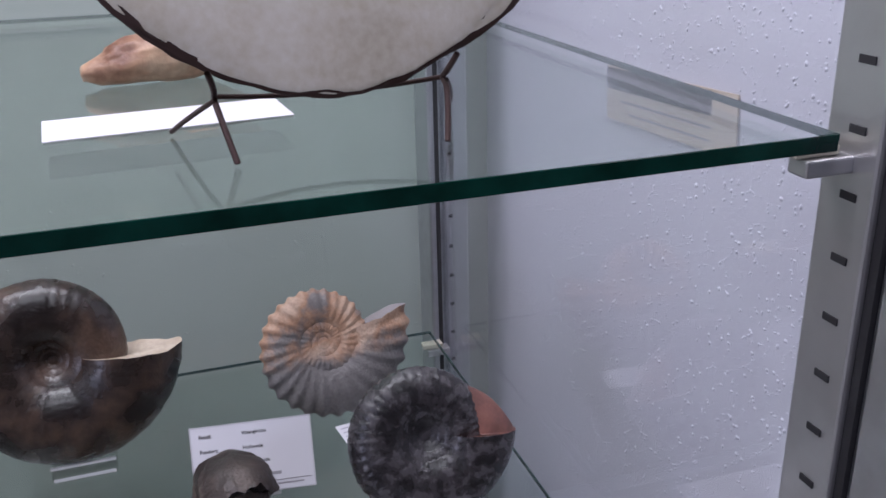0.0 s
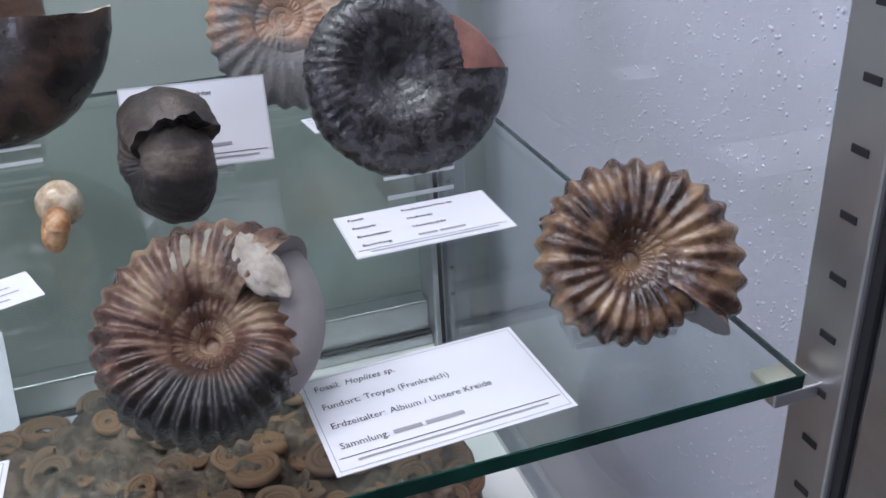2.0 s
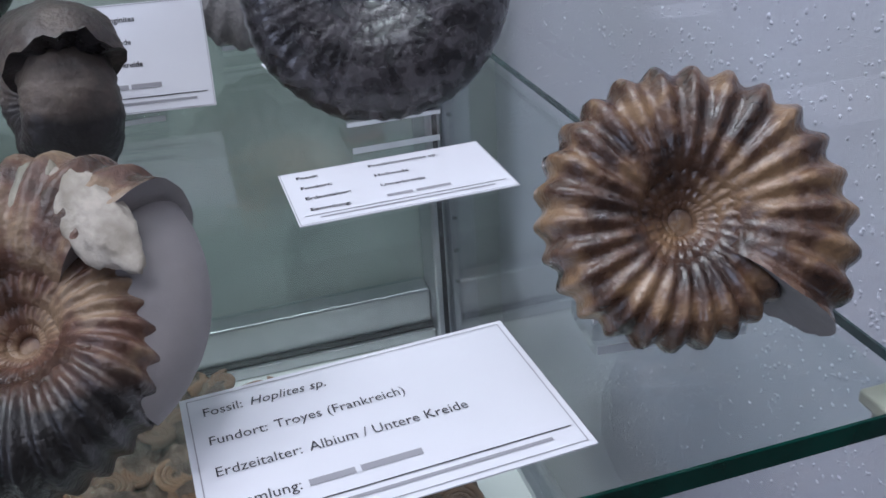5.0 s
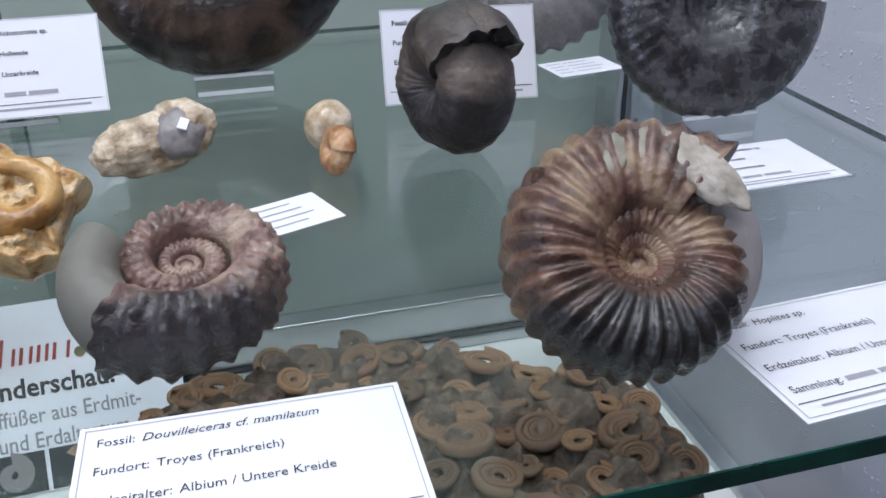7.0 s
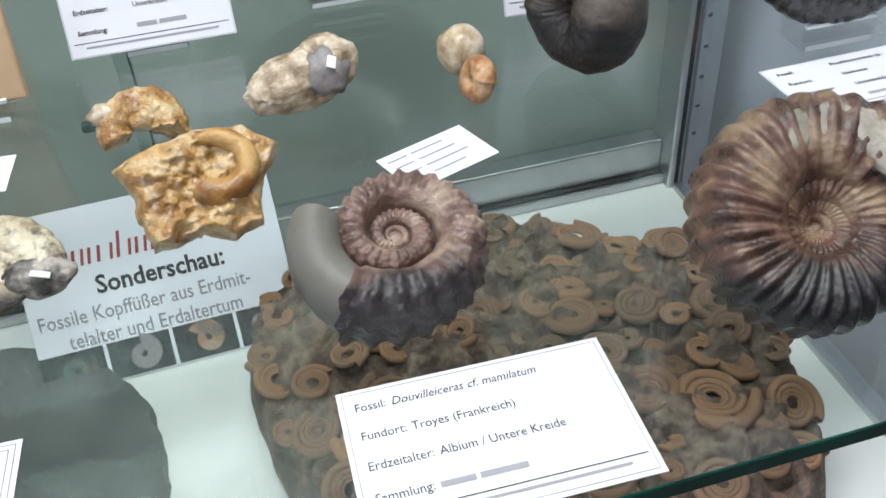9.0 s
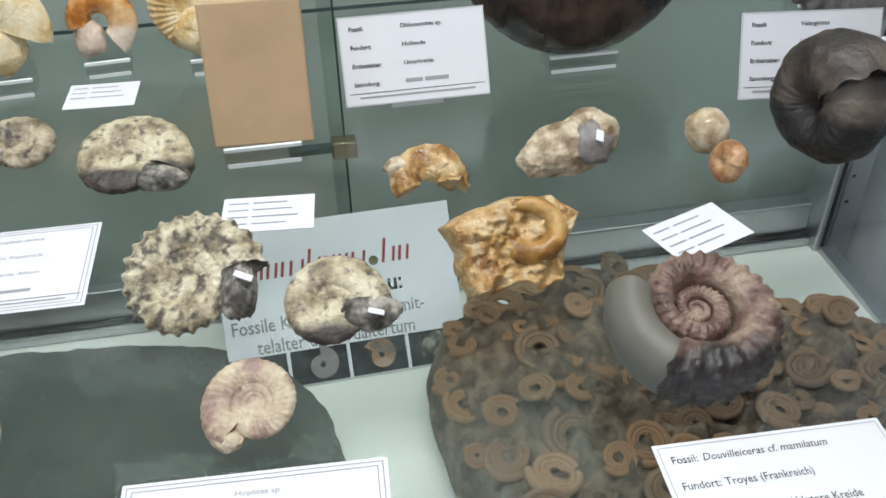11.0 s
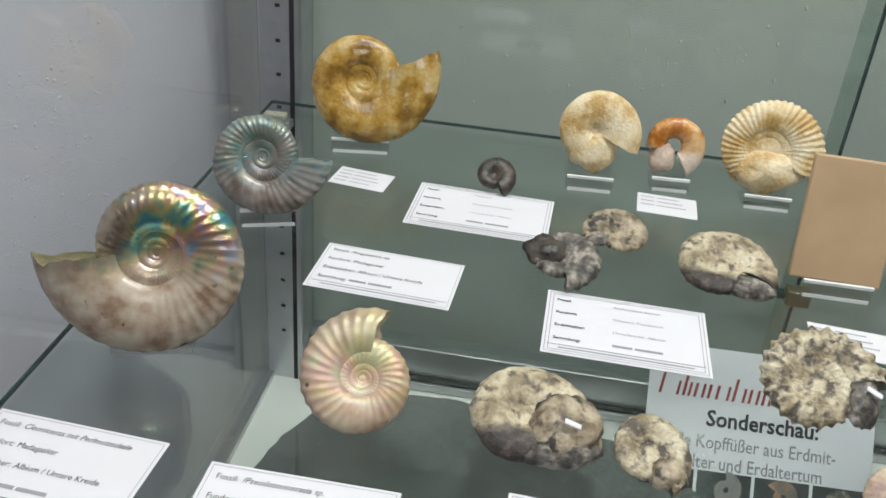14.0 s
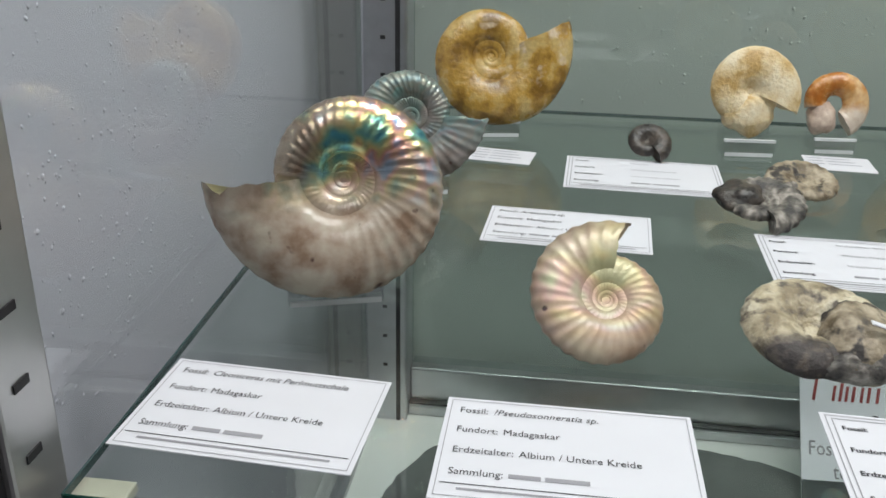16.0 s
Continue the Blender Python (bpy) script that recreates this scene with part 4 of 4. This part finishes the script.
def crust(name, label, c, yaw, lean, size, seed):
    """An angular block of yellow matrix with a thick orange coil standing out of its face."""
    ob = thing(name, pose(c[0], c[1], 1.0 + size * 0.5, 0, 0, yaw) @ pose(0, 0, 0, -lean, 0, 0), label, "fossil", "fossils on the glass shelf")
    corners = [(0.55, 0.20), (0.34, 0.42), (0.04, 0.50), (-0.26, 0.44), (-0.54, 0.34), (-0.44, 0.0), (-0.46, -0.46), (-0.10, -0.40), (0.08, -0.54), (0.28, -0.46), (0.34, -0.16)]
    nseg, rows = 10, []
    for i, (x, z) in enumerate(corners):
        x2, z2 = corners[(i + 1) % len(corners)]
        for q in range(nseg):
            f = q / nseg
            n = 1 + 0.05 * noise.noise(((x + (x2 - x) * f) * 6, (z + (z2 - z) * f) * 6, seed))
            rows.append(((x + (x2 - x) * f) * n * 1.16, (z + (z2 - z) * f) * n * 0.86))
    V, F, m = [], [], len(rows)
    profile = [(0.03 + 0.03 * i, -0.25 + 0.02 * (i / 30) ** 4) for i in range(31)] + [(0.97, -0.20), (1.0, -0.12), (1.02, -0.05), (1.02, 0.02), (1.0, 0.1), (0.9, 0.2), (0.5, 0.25), (0.04, 0.26)]
    for k, y in profile:
        for x, z in rows:
            soft = 1 - 0.6 * (1 - min(1.0, k)) ** 1.5
            rr = math.hypot(x, z)
            x, z = x * (soft + (1 - soft) * 0.5 / rr), z * (soft + (1 - soft) * 0.5 / rr)
            j = 0.07 * noise.noise((x * k * 5, z * k * 5, seed + y)) + 0.04 * noise.noise((x * k * 15, z * k * 15, seed + 3 + y)) + 0.015 * noise.noise((x * k * 40, z * k * 40, seed + 5 + y))
            V.append((x * k * size * (1 + j), (y + j * (1.3 if k < 0.95 else 0.4)) * size, z * k * size * (1 + j)))
    for i in range(len(profile) - 1):
        for q in range(m):
            w = (q + 1) % m
            F.append((i * m + q, (i + 1) * m + q, (i + 1) * m + w, i * m + w))
    F += [tuple(range(m)), tuple(range(len(profile) * m - 1, (len(profile) - 1) * m - 1, -1))]
    part("matrix", mesh_from("matrix", V, F, smooth=True), F_SHARD, ob, "crusty yellow matrix")
    path, thick = [], []
    for i in range(40):
        f = i / 39
        a, r = radians(118 - 275 * f), size * (0.33 - 0.17 * f)
        path.append((size * 0.09 + r * math.cos(a), -size * (0.20 + 0.06 * math.sin(f * math.pi)), size * 0.06 + r * 0.86 * math.sin(a)))
        thick.append(size * (0.07 + 0.045 * f) * (min(1.0, (1 - f) * 8 + 0.35)) * min(1.0, 0.4 + f * 4))
    part("coil", mesh_from("coil", *tube(path, thick), smooth=True), F_AMBERDULL, ob, "orange coil")
    put_down(ob, 1.0)
    return ob


def nodule(c):
    """A coarse sandy lump with a smooth grey end and a paper tag."""
    ob = thing("sandy_ammonite", pose(c[0], c[1], 1.02, 0, 0, 10) @ pose(0, 0, 0, -52, -8, 0), "sandy coarse fossil with a grey end lying on the shelf", "fossil", "fossils on the glass shelf")
    part("body", lump(0.0170, 1.50, 0.72, 0.86, 4.0, 0.20, 1.8, 5), F_NOD, ob)
    part("outer_bulge", lump(0.0140, 1.1, 0.85, 1.0, 7.0, 0.16, 1.7, 5), F_NOD, ob, "", pose(0.0145, -0.001, 0.003))
    part("grey_end", lump(0.0125, 0.95, 0.62, 1.05, 2.0, 0.16, 1.8, 4), F_GREYNOD, ob, "smooth grey end", pose(0.0120, -0.0058, -0.0020))
    part("number_tag", box(-0.0022, 0.0022, -0.0004, 0.0004, -0.0036, 0.0036, 0.0003, 1), M_PAPER, ob, "tiny white paper number tag", pose(0.0150, -0.0138, -0.0030, -8, 34, 12))
    put_down(ob, 1.0)


nodule((0.155, 0.254))
crust("orange_matrix_fossil", "orange ammonite in a crusty yellow matrix block", (0.105, 0.168), 8, 44, 0.050, 4)
ammonite("orange_shard_fossil", "curved orange fossil fragment on the shelf", (0.079, 0.246), 0.040, 6, 52, -24, -1, F_SHARD, F_SHARD,
         W=1.3, u=0.22, wr=0.8, ribs=5, amp=0.12, turns=0.62, phis=28, rough=0.34, seed=51, jag=0.15, stump=((0.30, 0.25, 0.46, 1.2, 0.6, 0.7, F_SHARD, 4.0), (-0.62, 0.5, 0.36, 1.0, 0.7, 0.7, F_NOD, 5.0)))
ba = pebble("pearly_ball_fossil", "small cream pearly ball fossil", (0.237, 0.259), F_PEARLY, 0.0125, 1, 1, 1, 3.0, 0.08)
ammonite("orange_ball_fossil", "small dull orange globular ammonite", (0.236, 0.229), 0.0240, -80, 20, 20, -1, F_BALL, F_BALL,
         W=1.15, u=0.06, wr=1.05, ribs=0, turns=2.2, phis=24, rough=0.05, seed=53, jag=0.03, steps=60)

# brown board leaning on a stand
stood((-0.004, 0.304), 0, 0.010, 0.042)
board = thing("brown_board", pose(-0.003, 0.309, 1.0045, 0, 0, -3) @ pose(0, 0, 0, -16, 0, 0), "plain brown fibreboard tile leaning on an acrylic stand", "board")
part("panel", box(-0.0275, 0.0275, -0.003, 0.003, 0, 0.079, 0.0012), M_CARD, board)

# ---------------------------------------------------------------- exhibit labels
SERIF, SANS = (0.0905, 0.0580), (0.0870, 0.0520)
label_card((0.3735, 0.0405), 3, *SERIF, "serif", lines_for("Hoplites sp.", "Troyes (Frankreich)", "Albium / Untere Kreide"))
label_card((0.178, 0.034), -2, *SERIF, "serif", lines_for("Douvilleiceras cf. mamilatum", "Troyes (Frankreich)", "Albium / Untere Kreide"))
label_card((-0.2795, 0.2470), -3, 0.0885, 0.0520, "serif", lines_for("Anapuzosia sp.", "Madagaskar", "Albium / Untere Kreide"))
label_card((-0.3885, 0.0520), -3, 0.0850, 0.0575, "serif", lines_for("Cleoniceras mit Perlmuttschale", "Madagaskar", "Albium / Untere Kreide"))
label_card((-0.2785, 0.0430), 0, 0.0870, 0.0580, "serif", lines_for("?Pseudosonneratia sp.", "Madagaskar", "Albium / Untere Kreide"))
label_card((0.4145, 0.1805), 1, 0.0840, 0.0490, "sans", lines_for("Prodichotomites sp.", "Hollwede", "Unterkreide", False))
label_card((0.0890, 0.3480), 0, SANS[0], 0.0520, "sans", lines_for("Dichotomites sp.", "Hollwede", "Unterkreide", False), lean=62, label="white printed exhibit label leaning upright on a clear stand", base=1.0065)
label_card((0.3160, 0.3020), -7, 0.0830, 0.0500, "sans", lines_for("Valanginites", "Hollwede", "Unterkreide", False), lean=68, label="white printed exhibit label standing upright behind a dark fossil", base=1.0065)
label_card((-0.2330, 0.3455), -2, 0.0975, 0.0640, "double", lines_for("Nautilus", "Wissant, Frankreich", "Unterkreide, Albium", False))
label_card((-0.1345, 0.2240), -1, 0.0935, 0.0640, "double", lines_for("Anahoplites daviesi", "Wissant, Frankreich", "Unterkreide, Albium", False))
label_card((-0.1410, 0.0495), -2, 0.0970, 0.0640, "double", lines_for("Beudanticeras", "Wissant, Frankreich", "Unterkreide, Albium", False))
label_card((-0.0150, 0.0495), -3, 0.0970, 0.0640, "double", lines_for("Hoplites sp.", "Wissant, Frankreich", "Unterkreide, Albium", False))
for c, yaw, w, h, rows in (((-0.324, 0.371), -8, 0.042, 0.028, 4), ((-0.102, 0.394), -3, 0.043, 0.031, 3), ((-0.0040, 0.2460), -5, 0.047, 0.030, 4), ((0.204, 0.188), 20, 0.046, 0.030, 4), ((0.410, 0.353), 8, 0.045, 0.030, 4)):
    label_card(c, yaw, w, h, "tiny", [(0.28, 0.7 + 0.06 * (k % 3)) for k in range(rows)], label="small white handwritten note card on the glass shelf")
for x, y in ((0.089, 0.352), (0.316, 0.305)):
    acrylic_stand((x, y), 0, w=0.034, h=0.006, d=0.02)

# ---------------------------------------------------------------- case floor: sign, slate, fossil slab
sign = thing("exhibition_sign", pose(0.035, 0.424, ZF + 0.001, 53.5, 0, 2) @ pose(0, 0.0715, 0), "white exhibition sign with dark photos leaning against the back rail", "sign")
SW, SH = 0.207, 0.143
part("board", card_sheet(SW, SH, 0, 0.0012), M_SIGN, sign)
x = -0.094


def logo_stroke(x0, x1, x2, x3, y0, y1):
    part("logo_stroke", mesh_from("logo_stroke", [(x0, y0, 0.0016), (x1, y0, 0.0016), (x2, y1, 0.0016), (x3, y1, 0.0016)], [(0, 1, 2, 3)]), M_REDINK, sign, "dark red plain logo stroke")


for w, h in ((0.019, 0.027), (0.008, 0.019), (0.010, 0.013), (0.005, 0.013), (0.013, 0.013), (0.012, 0.021), (0.010, 0.013), (0.009, 0.013), (0.013, 0.013), (0.0, 0.0), (0.012, 0.021), (0.010, 0.013)):
    y = 0.0250
    if w:
        s = h * 0.18
        logo_stroke(x, x + 0.0026, x + 0.0026 + s, x + s, y, y + h)
        if w > 0.006:
            k = min(h, 0.013)
            logo_stroke(x + w - 0.0030, x + w - 0.0006, x + w - 0.0006 + k * 0.18, x + w - 0.0030 + k * 0.18, y, y + k)
        x += w + 0.0024
    else:
        bm = bmesh.new()
        bmesh.ops.create_circle(bm, cap_ends=True, segments=20, radius=0.0042)
        part("logo_dot", bm, F_OLIVE, sign, "green-grey dot of the logo", pose(x + 0.005, y + 0.003, 0.0016))
        x += 0.012
ink(sign, "Sonderschau:", -0.048, 0.0005, 0.0205, z=0.0016, bold=0.0005, wide=0.93)
ink(sign, "Fossile Kopff\u00fc\u00dfer aus Erdmit-", -0.098, -0.0200, 0.0170, M_GREYINK, z=0.0016, wide=0.83, bold=0.0001)
ink(sign, "telalter und Erdaltertum", -0.078, -0.0385, 0.0170, M_GREYINK, z=0.0016, wide=0.83, bold=0.0001)
for k in range(4):
    x0 = -SW / 2 + k * 0.0520
    ph = strip(sign, x0, x0 + 0.0490, -SH / 2 + 0.001, -SH / 2 + 0.0310, M_PHOTO, z=0.0016, name="photo")
    wall, mouth = spiral(0.0170, W=2.0, u=0.4, wr=0.02, ribs=18, amp=0.06, turns=2, phis=10, sense=1, a_end=0.6 + k, seed=60 + k)
    V = np.array(wall[0])[:, [0, 2, 1]]
    V[:, 2] = V[:, 2] * 0.5
    part("pictured_shell", mesh_from("pictured_shell", V, wall[1]), (F_NACREG, F_GREYFILL, F_BACK, F_DARK)[k], ph, "", Matrix.Translation((x0 + 0.0265, -SH / 2 + 0.0160, 0.0020)))


def slate_plate():
    """Thin dark plate with a chipped outline."""
    rng = np.random.default_rng(12)
    outline = []
    for k in range(140):
        a = 2 * math.pi * k / 140
        r = (abs(math.cos(a) / 0.216) ** 2.5 + abs(math.sin(a) / 0.210) ** 2.5) ** (-1 / 2.5)
        r *= 1 + 0.04 * math.sin(a * 3 + 1) + 0.02 * noise.noise((math.cos(a) * 6, math.sin(a) * 6, 3)) + 0.012 * rng.random()
        outline.append((-0.205 + r * math.cos(a), 0.292 + r * math.sin(a)))
    bm = bmesh.new()
    vs = [bm.verts.new((x + 0.205, y - 0.292, 0)) for x, y in outline]
    f = bm.faces.new(vs)
    ext = bmesh.ops.extrude_face_region(bm, geom=[f])
    top = [v for v in ext["geom"] if isinstance(v, bmesh.types.BMVert)]
    for v in top:
        v.co.z = 0.012
        v.co.x *= 0.988
        v.co.y *= 0.988
    bmesh.ops.recalc_face_normals(bm, faces=bm.faces[:])
    ob = tagged(part("slate_plate", bm, F_SLATE), "dark grey slate plate with chipped edge on the case floor", "rock")
    ob.matrix_world = pose(-0.205, 0.292, ZF + 0.0004)


slate_plate()

slab = thing("fossil_slab", pose(0.282, 0.268, ZF + 0.0005), "brown rock slab crowded with small orange coiled ammonites", "fossil")


def slab_height(x, y):
    a = math.atan2(y, x)
    edge = 1 + 0.06 * math.sin(3 * a + 1.0) + 0.05 * math.sin(5 * a) - 0.15 * max(0.0, math.cos(a - 0.75)) ** 4 + 0.10 * noise.noise((math.cos(a) * 2.2, math.sin(a) * 2.2, 5.0))
    q = ((abs(x) / 0.183) ** 2.6 + (abs(y) / 0.172) ** 2.6) ** (1 / 2.6) / edge
    h = 0.092 + 0.016 * noise.noise((x * 22, y * 22, 0)) + 0.016 * noise.noise((x * 55, y * 55, 2)) + 0.006 * noise.noise((x * 110, y * 110, 3)) + 0.003 * noise.noise((x * 170, y * 170, 4))
    return q, h


def slab_rock():
    na, nr = 220, 70
    V, F = [], []
    for i in range(nr + 1):
        for k in range(na):
            a = 2 * math.pi * k / na
            c, s = math.cos(a), math.sin(a)
            q1, _ = slab_height(c * 0.1, s * 0.1)
            full = 0.1 / q1
            r = full * min(1.0, i / (nr - 6))
            x, y = c * r, s * r
            _, h = slab_height(x, y)
            k2 = min(1.0, i / (nr - 6))
            z = h * (1 - 0.25 * k2 ** 6)
            if i > nr - 6:
                d = (i - (nr - 6)) / 6
                bulge = 1 + 0.05 * math.sin(d * math.pi) + 0.02 * noise.noise((c * 9, s * 9, d * 3))
                x, y, z = x * bulge, y * bulge, z * (1 - d)
            V.append((x, y, z))
    for i in range(nr):
        for k in range(na):
            k2 = (k + 1) % na
            F.append((i * na + k, (i + 1) * na + k, (i + 1) * na + k2, i * na + k2))
    part("rock", mesh_from("rock", V, F, smooth=True), F_SLAB, slab, "grey-brown lumpy matrix")


slab_rock()
COILS = []
for k in range(6):
    wall, mouth = spiral(1.0, W=(1.42, 1.50, 1.38, 1.46, 1.55, 1.40)[k], u=(0.68, 0.66, 0.70, 0.67, 0.62, 0.69)[k], wr=1.25, p=2.2, turns=4.2 - 0.3 * (k % 3), ribs=0 if k < 4 else 26, amp=0.10,
                         steps=34, phis=9, rough=0.06, sense=1 if k % 2 else -1, a_end=k, seed=70 + k)
    COILS.append(mesh_from("coil", *wall, smooth=True))
rng = random.Random(21)
spots = [(0.030, 0.007, 0.021), (0.141, 0.000, 0.026), (-0.103, -0.011, 0.025), (-0.041, 0.105, 0.017), (0.10, 0.085, 0.020), (0.06, 0.135, 0.021), (-0.14, 0.06, 0.021), (0.0, -0.11, 0.026), (0.09, -0.08, 0.031), (-0.06, 0.05, 0.020)]
tries = 0
while len(spots) < 175 and tries < 9000:
    tries += 1
    x, y, r = rng.uniform(-0.2, 0.2), rng.uniform(-0.18, 0.18), rng.uniform(0.011, 0.027)
    q, h = slab_height(x, y)
    bare = x > 0.02 and y < -0.06
    if q < 0.98 and (not bare or rng.random() < 0.25) and all((x - a) ** 2 + (y - b) ** 2 > (0.72 * (r + c)) ** 2 for a, b, c in spots):
        spots.append((x, y, r))
for x, y, r in spots:
    q, h = slab_height(x, y)
    tipx, tipy = rng.uniform(-14, 20) - 20 * max(0, q - 0.7) * (y > 0) + 60 * max(0, q - 0.75) * (y < 0), rng.uniform(-15, 15)
    part("coil", COILS[rng.randrange(6)], F_TERRA, slab, "", pose(x, y, h * (1 - 0.25 * min(1, q) ** 6) + r * rng.uniform(-0.04, 0.14), -90 + tipx, tipy, 0) @ pose(0, 0, 0, 0, rng.uniform(0, 360), 0) @ Matrix.Diagonal((r, r, r, 1)))

# ---------------------------------------------------------------- upper shelf
ZU = 1.312
bl = label_card((0.286, 0.119), 4, 0.093, 0.036, "tiny", [], label="blank white paper strip on the upper glass shelf", base=ZU + 0.0004)
easel = thing("wire_easel", pose(0.340, 0.062, ZU), "brown bent wire plate easel on the upper shelf", "easel")


def wire(name, pts, r, parent, mat):
    cu = bpy.data.curves.new(name, "CURVE")
    cu.dimensions, cu.bevel_depth, cu.bevel_resolution = "3D", r, 3
    sp = cu.splines.new("NURBS")
    sp.points.add(len(pts) - 1)
    for q, co in zip(sp.points, pts):
        q.co = (*co, 1)
    sp.use_endpoint_u, sp.order_u = True, 3
    tmp = new(name, cu)
    bpy.context.view_layer.update()
    me = bpy.data.meshes.new_from_object(tmp.evaluated_get(bpy.context.evaluated_depsgraph_get()))
    bpy.data.objects.remove(tmp)
    return part(name, me, mat, parent)


for s in (-1, 1):
    wire("arm", [(s * 0.036, -0.022, 0.0012), (s * 0.040, -0.012, 0.018), (s * 0.040, -0.004, 0.020), (s * 0.040, -0.012, 0.024), (s * 0.042, -0.016, 0.030)], 0.0011, easel, M_WIRE)
    wire("leg", [(s * 0.040, -0.010, 0.020), (s * 0.048, 0.006, 0.012), (s * 0.054, 0.030, 0.0015)], 0.0009, easel, M_WIRE)
wire("cross_wire", [(-0.040, -0.004, 0.020), (0, 0.006, 0.014), (0.040, -0.004, 0.020)], 0.0009, easel, M_WIRE)
disc = tagged(part("ivory_slice", lump(0.08, 1.02, 0.07, 0.80, 8.0, 0.05, 1.5, 5), F_DISC), "pale oval polished fossil slice on a wire easel", "fossil")
disc.matrix_world = pose(0.342, 0.066, ZU + 0.086, -14, 0, 0)
put_down(disc, ZU + 0.0185)
rim = part("bark_rim", lump(0.0812, 1.02, 0.045, 0.80, 8.0, 0.05, 1.5, 5), M_WIRE, disc, "dark brown rough rim")
bone = tagged(part("brown_fossil_bone", lump(0.030, 1.25, 0.5, 0.42, 2.0, 0.22, 1.4, 4), F_BONE), "brown elongated fossil bone on the upper shelf", "fossil")
bone.matrix_world = pose(0.292, 0.205, ZU + 0.02, 0, -6, 8)
put_down(bone, ZU)
# printed sheet added on the wall to imitate a reflection in the upper shelf
sheet = thing("info_sheet", pose(0.5985, 0.255, 1.250, 90, 0, -90) @ pose(0, 0, 0, 0, 0, 3), "buff sheet with a dark header standing in for a reflection in the upper shelf", "sign")
part("sheet", box(-0.08, 0.075, -0.010, 0.028, 0.0, 0.0008), M_BUFF, sheet)
strip(sheet, -0.08, 0.05, 0.012, 0.027, M_PHOTO, z=0.0012)
for k in range(2):
    strip(sheet, -0.06 + 0.012 * (k % 2), 0.05, 0.004 - 0.008 * k, 0.0055 - 0.008 * k, M_GREYINK, z=0.0012)
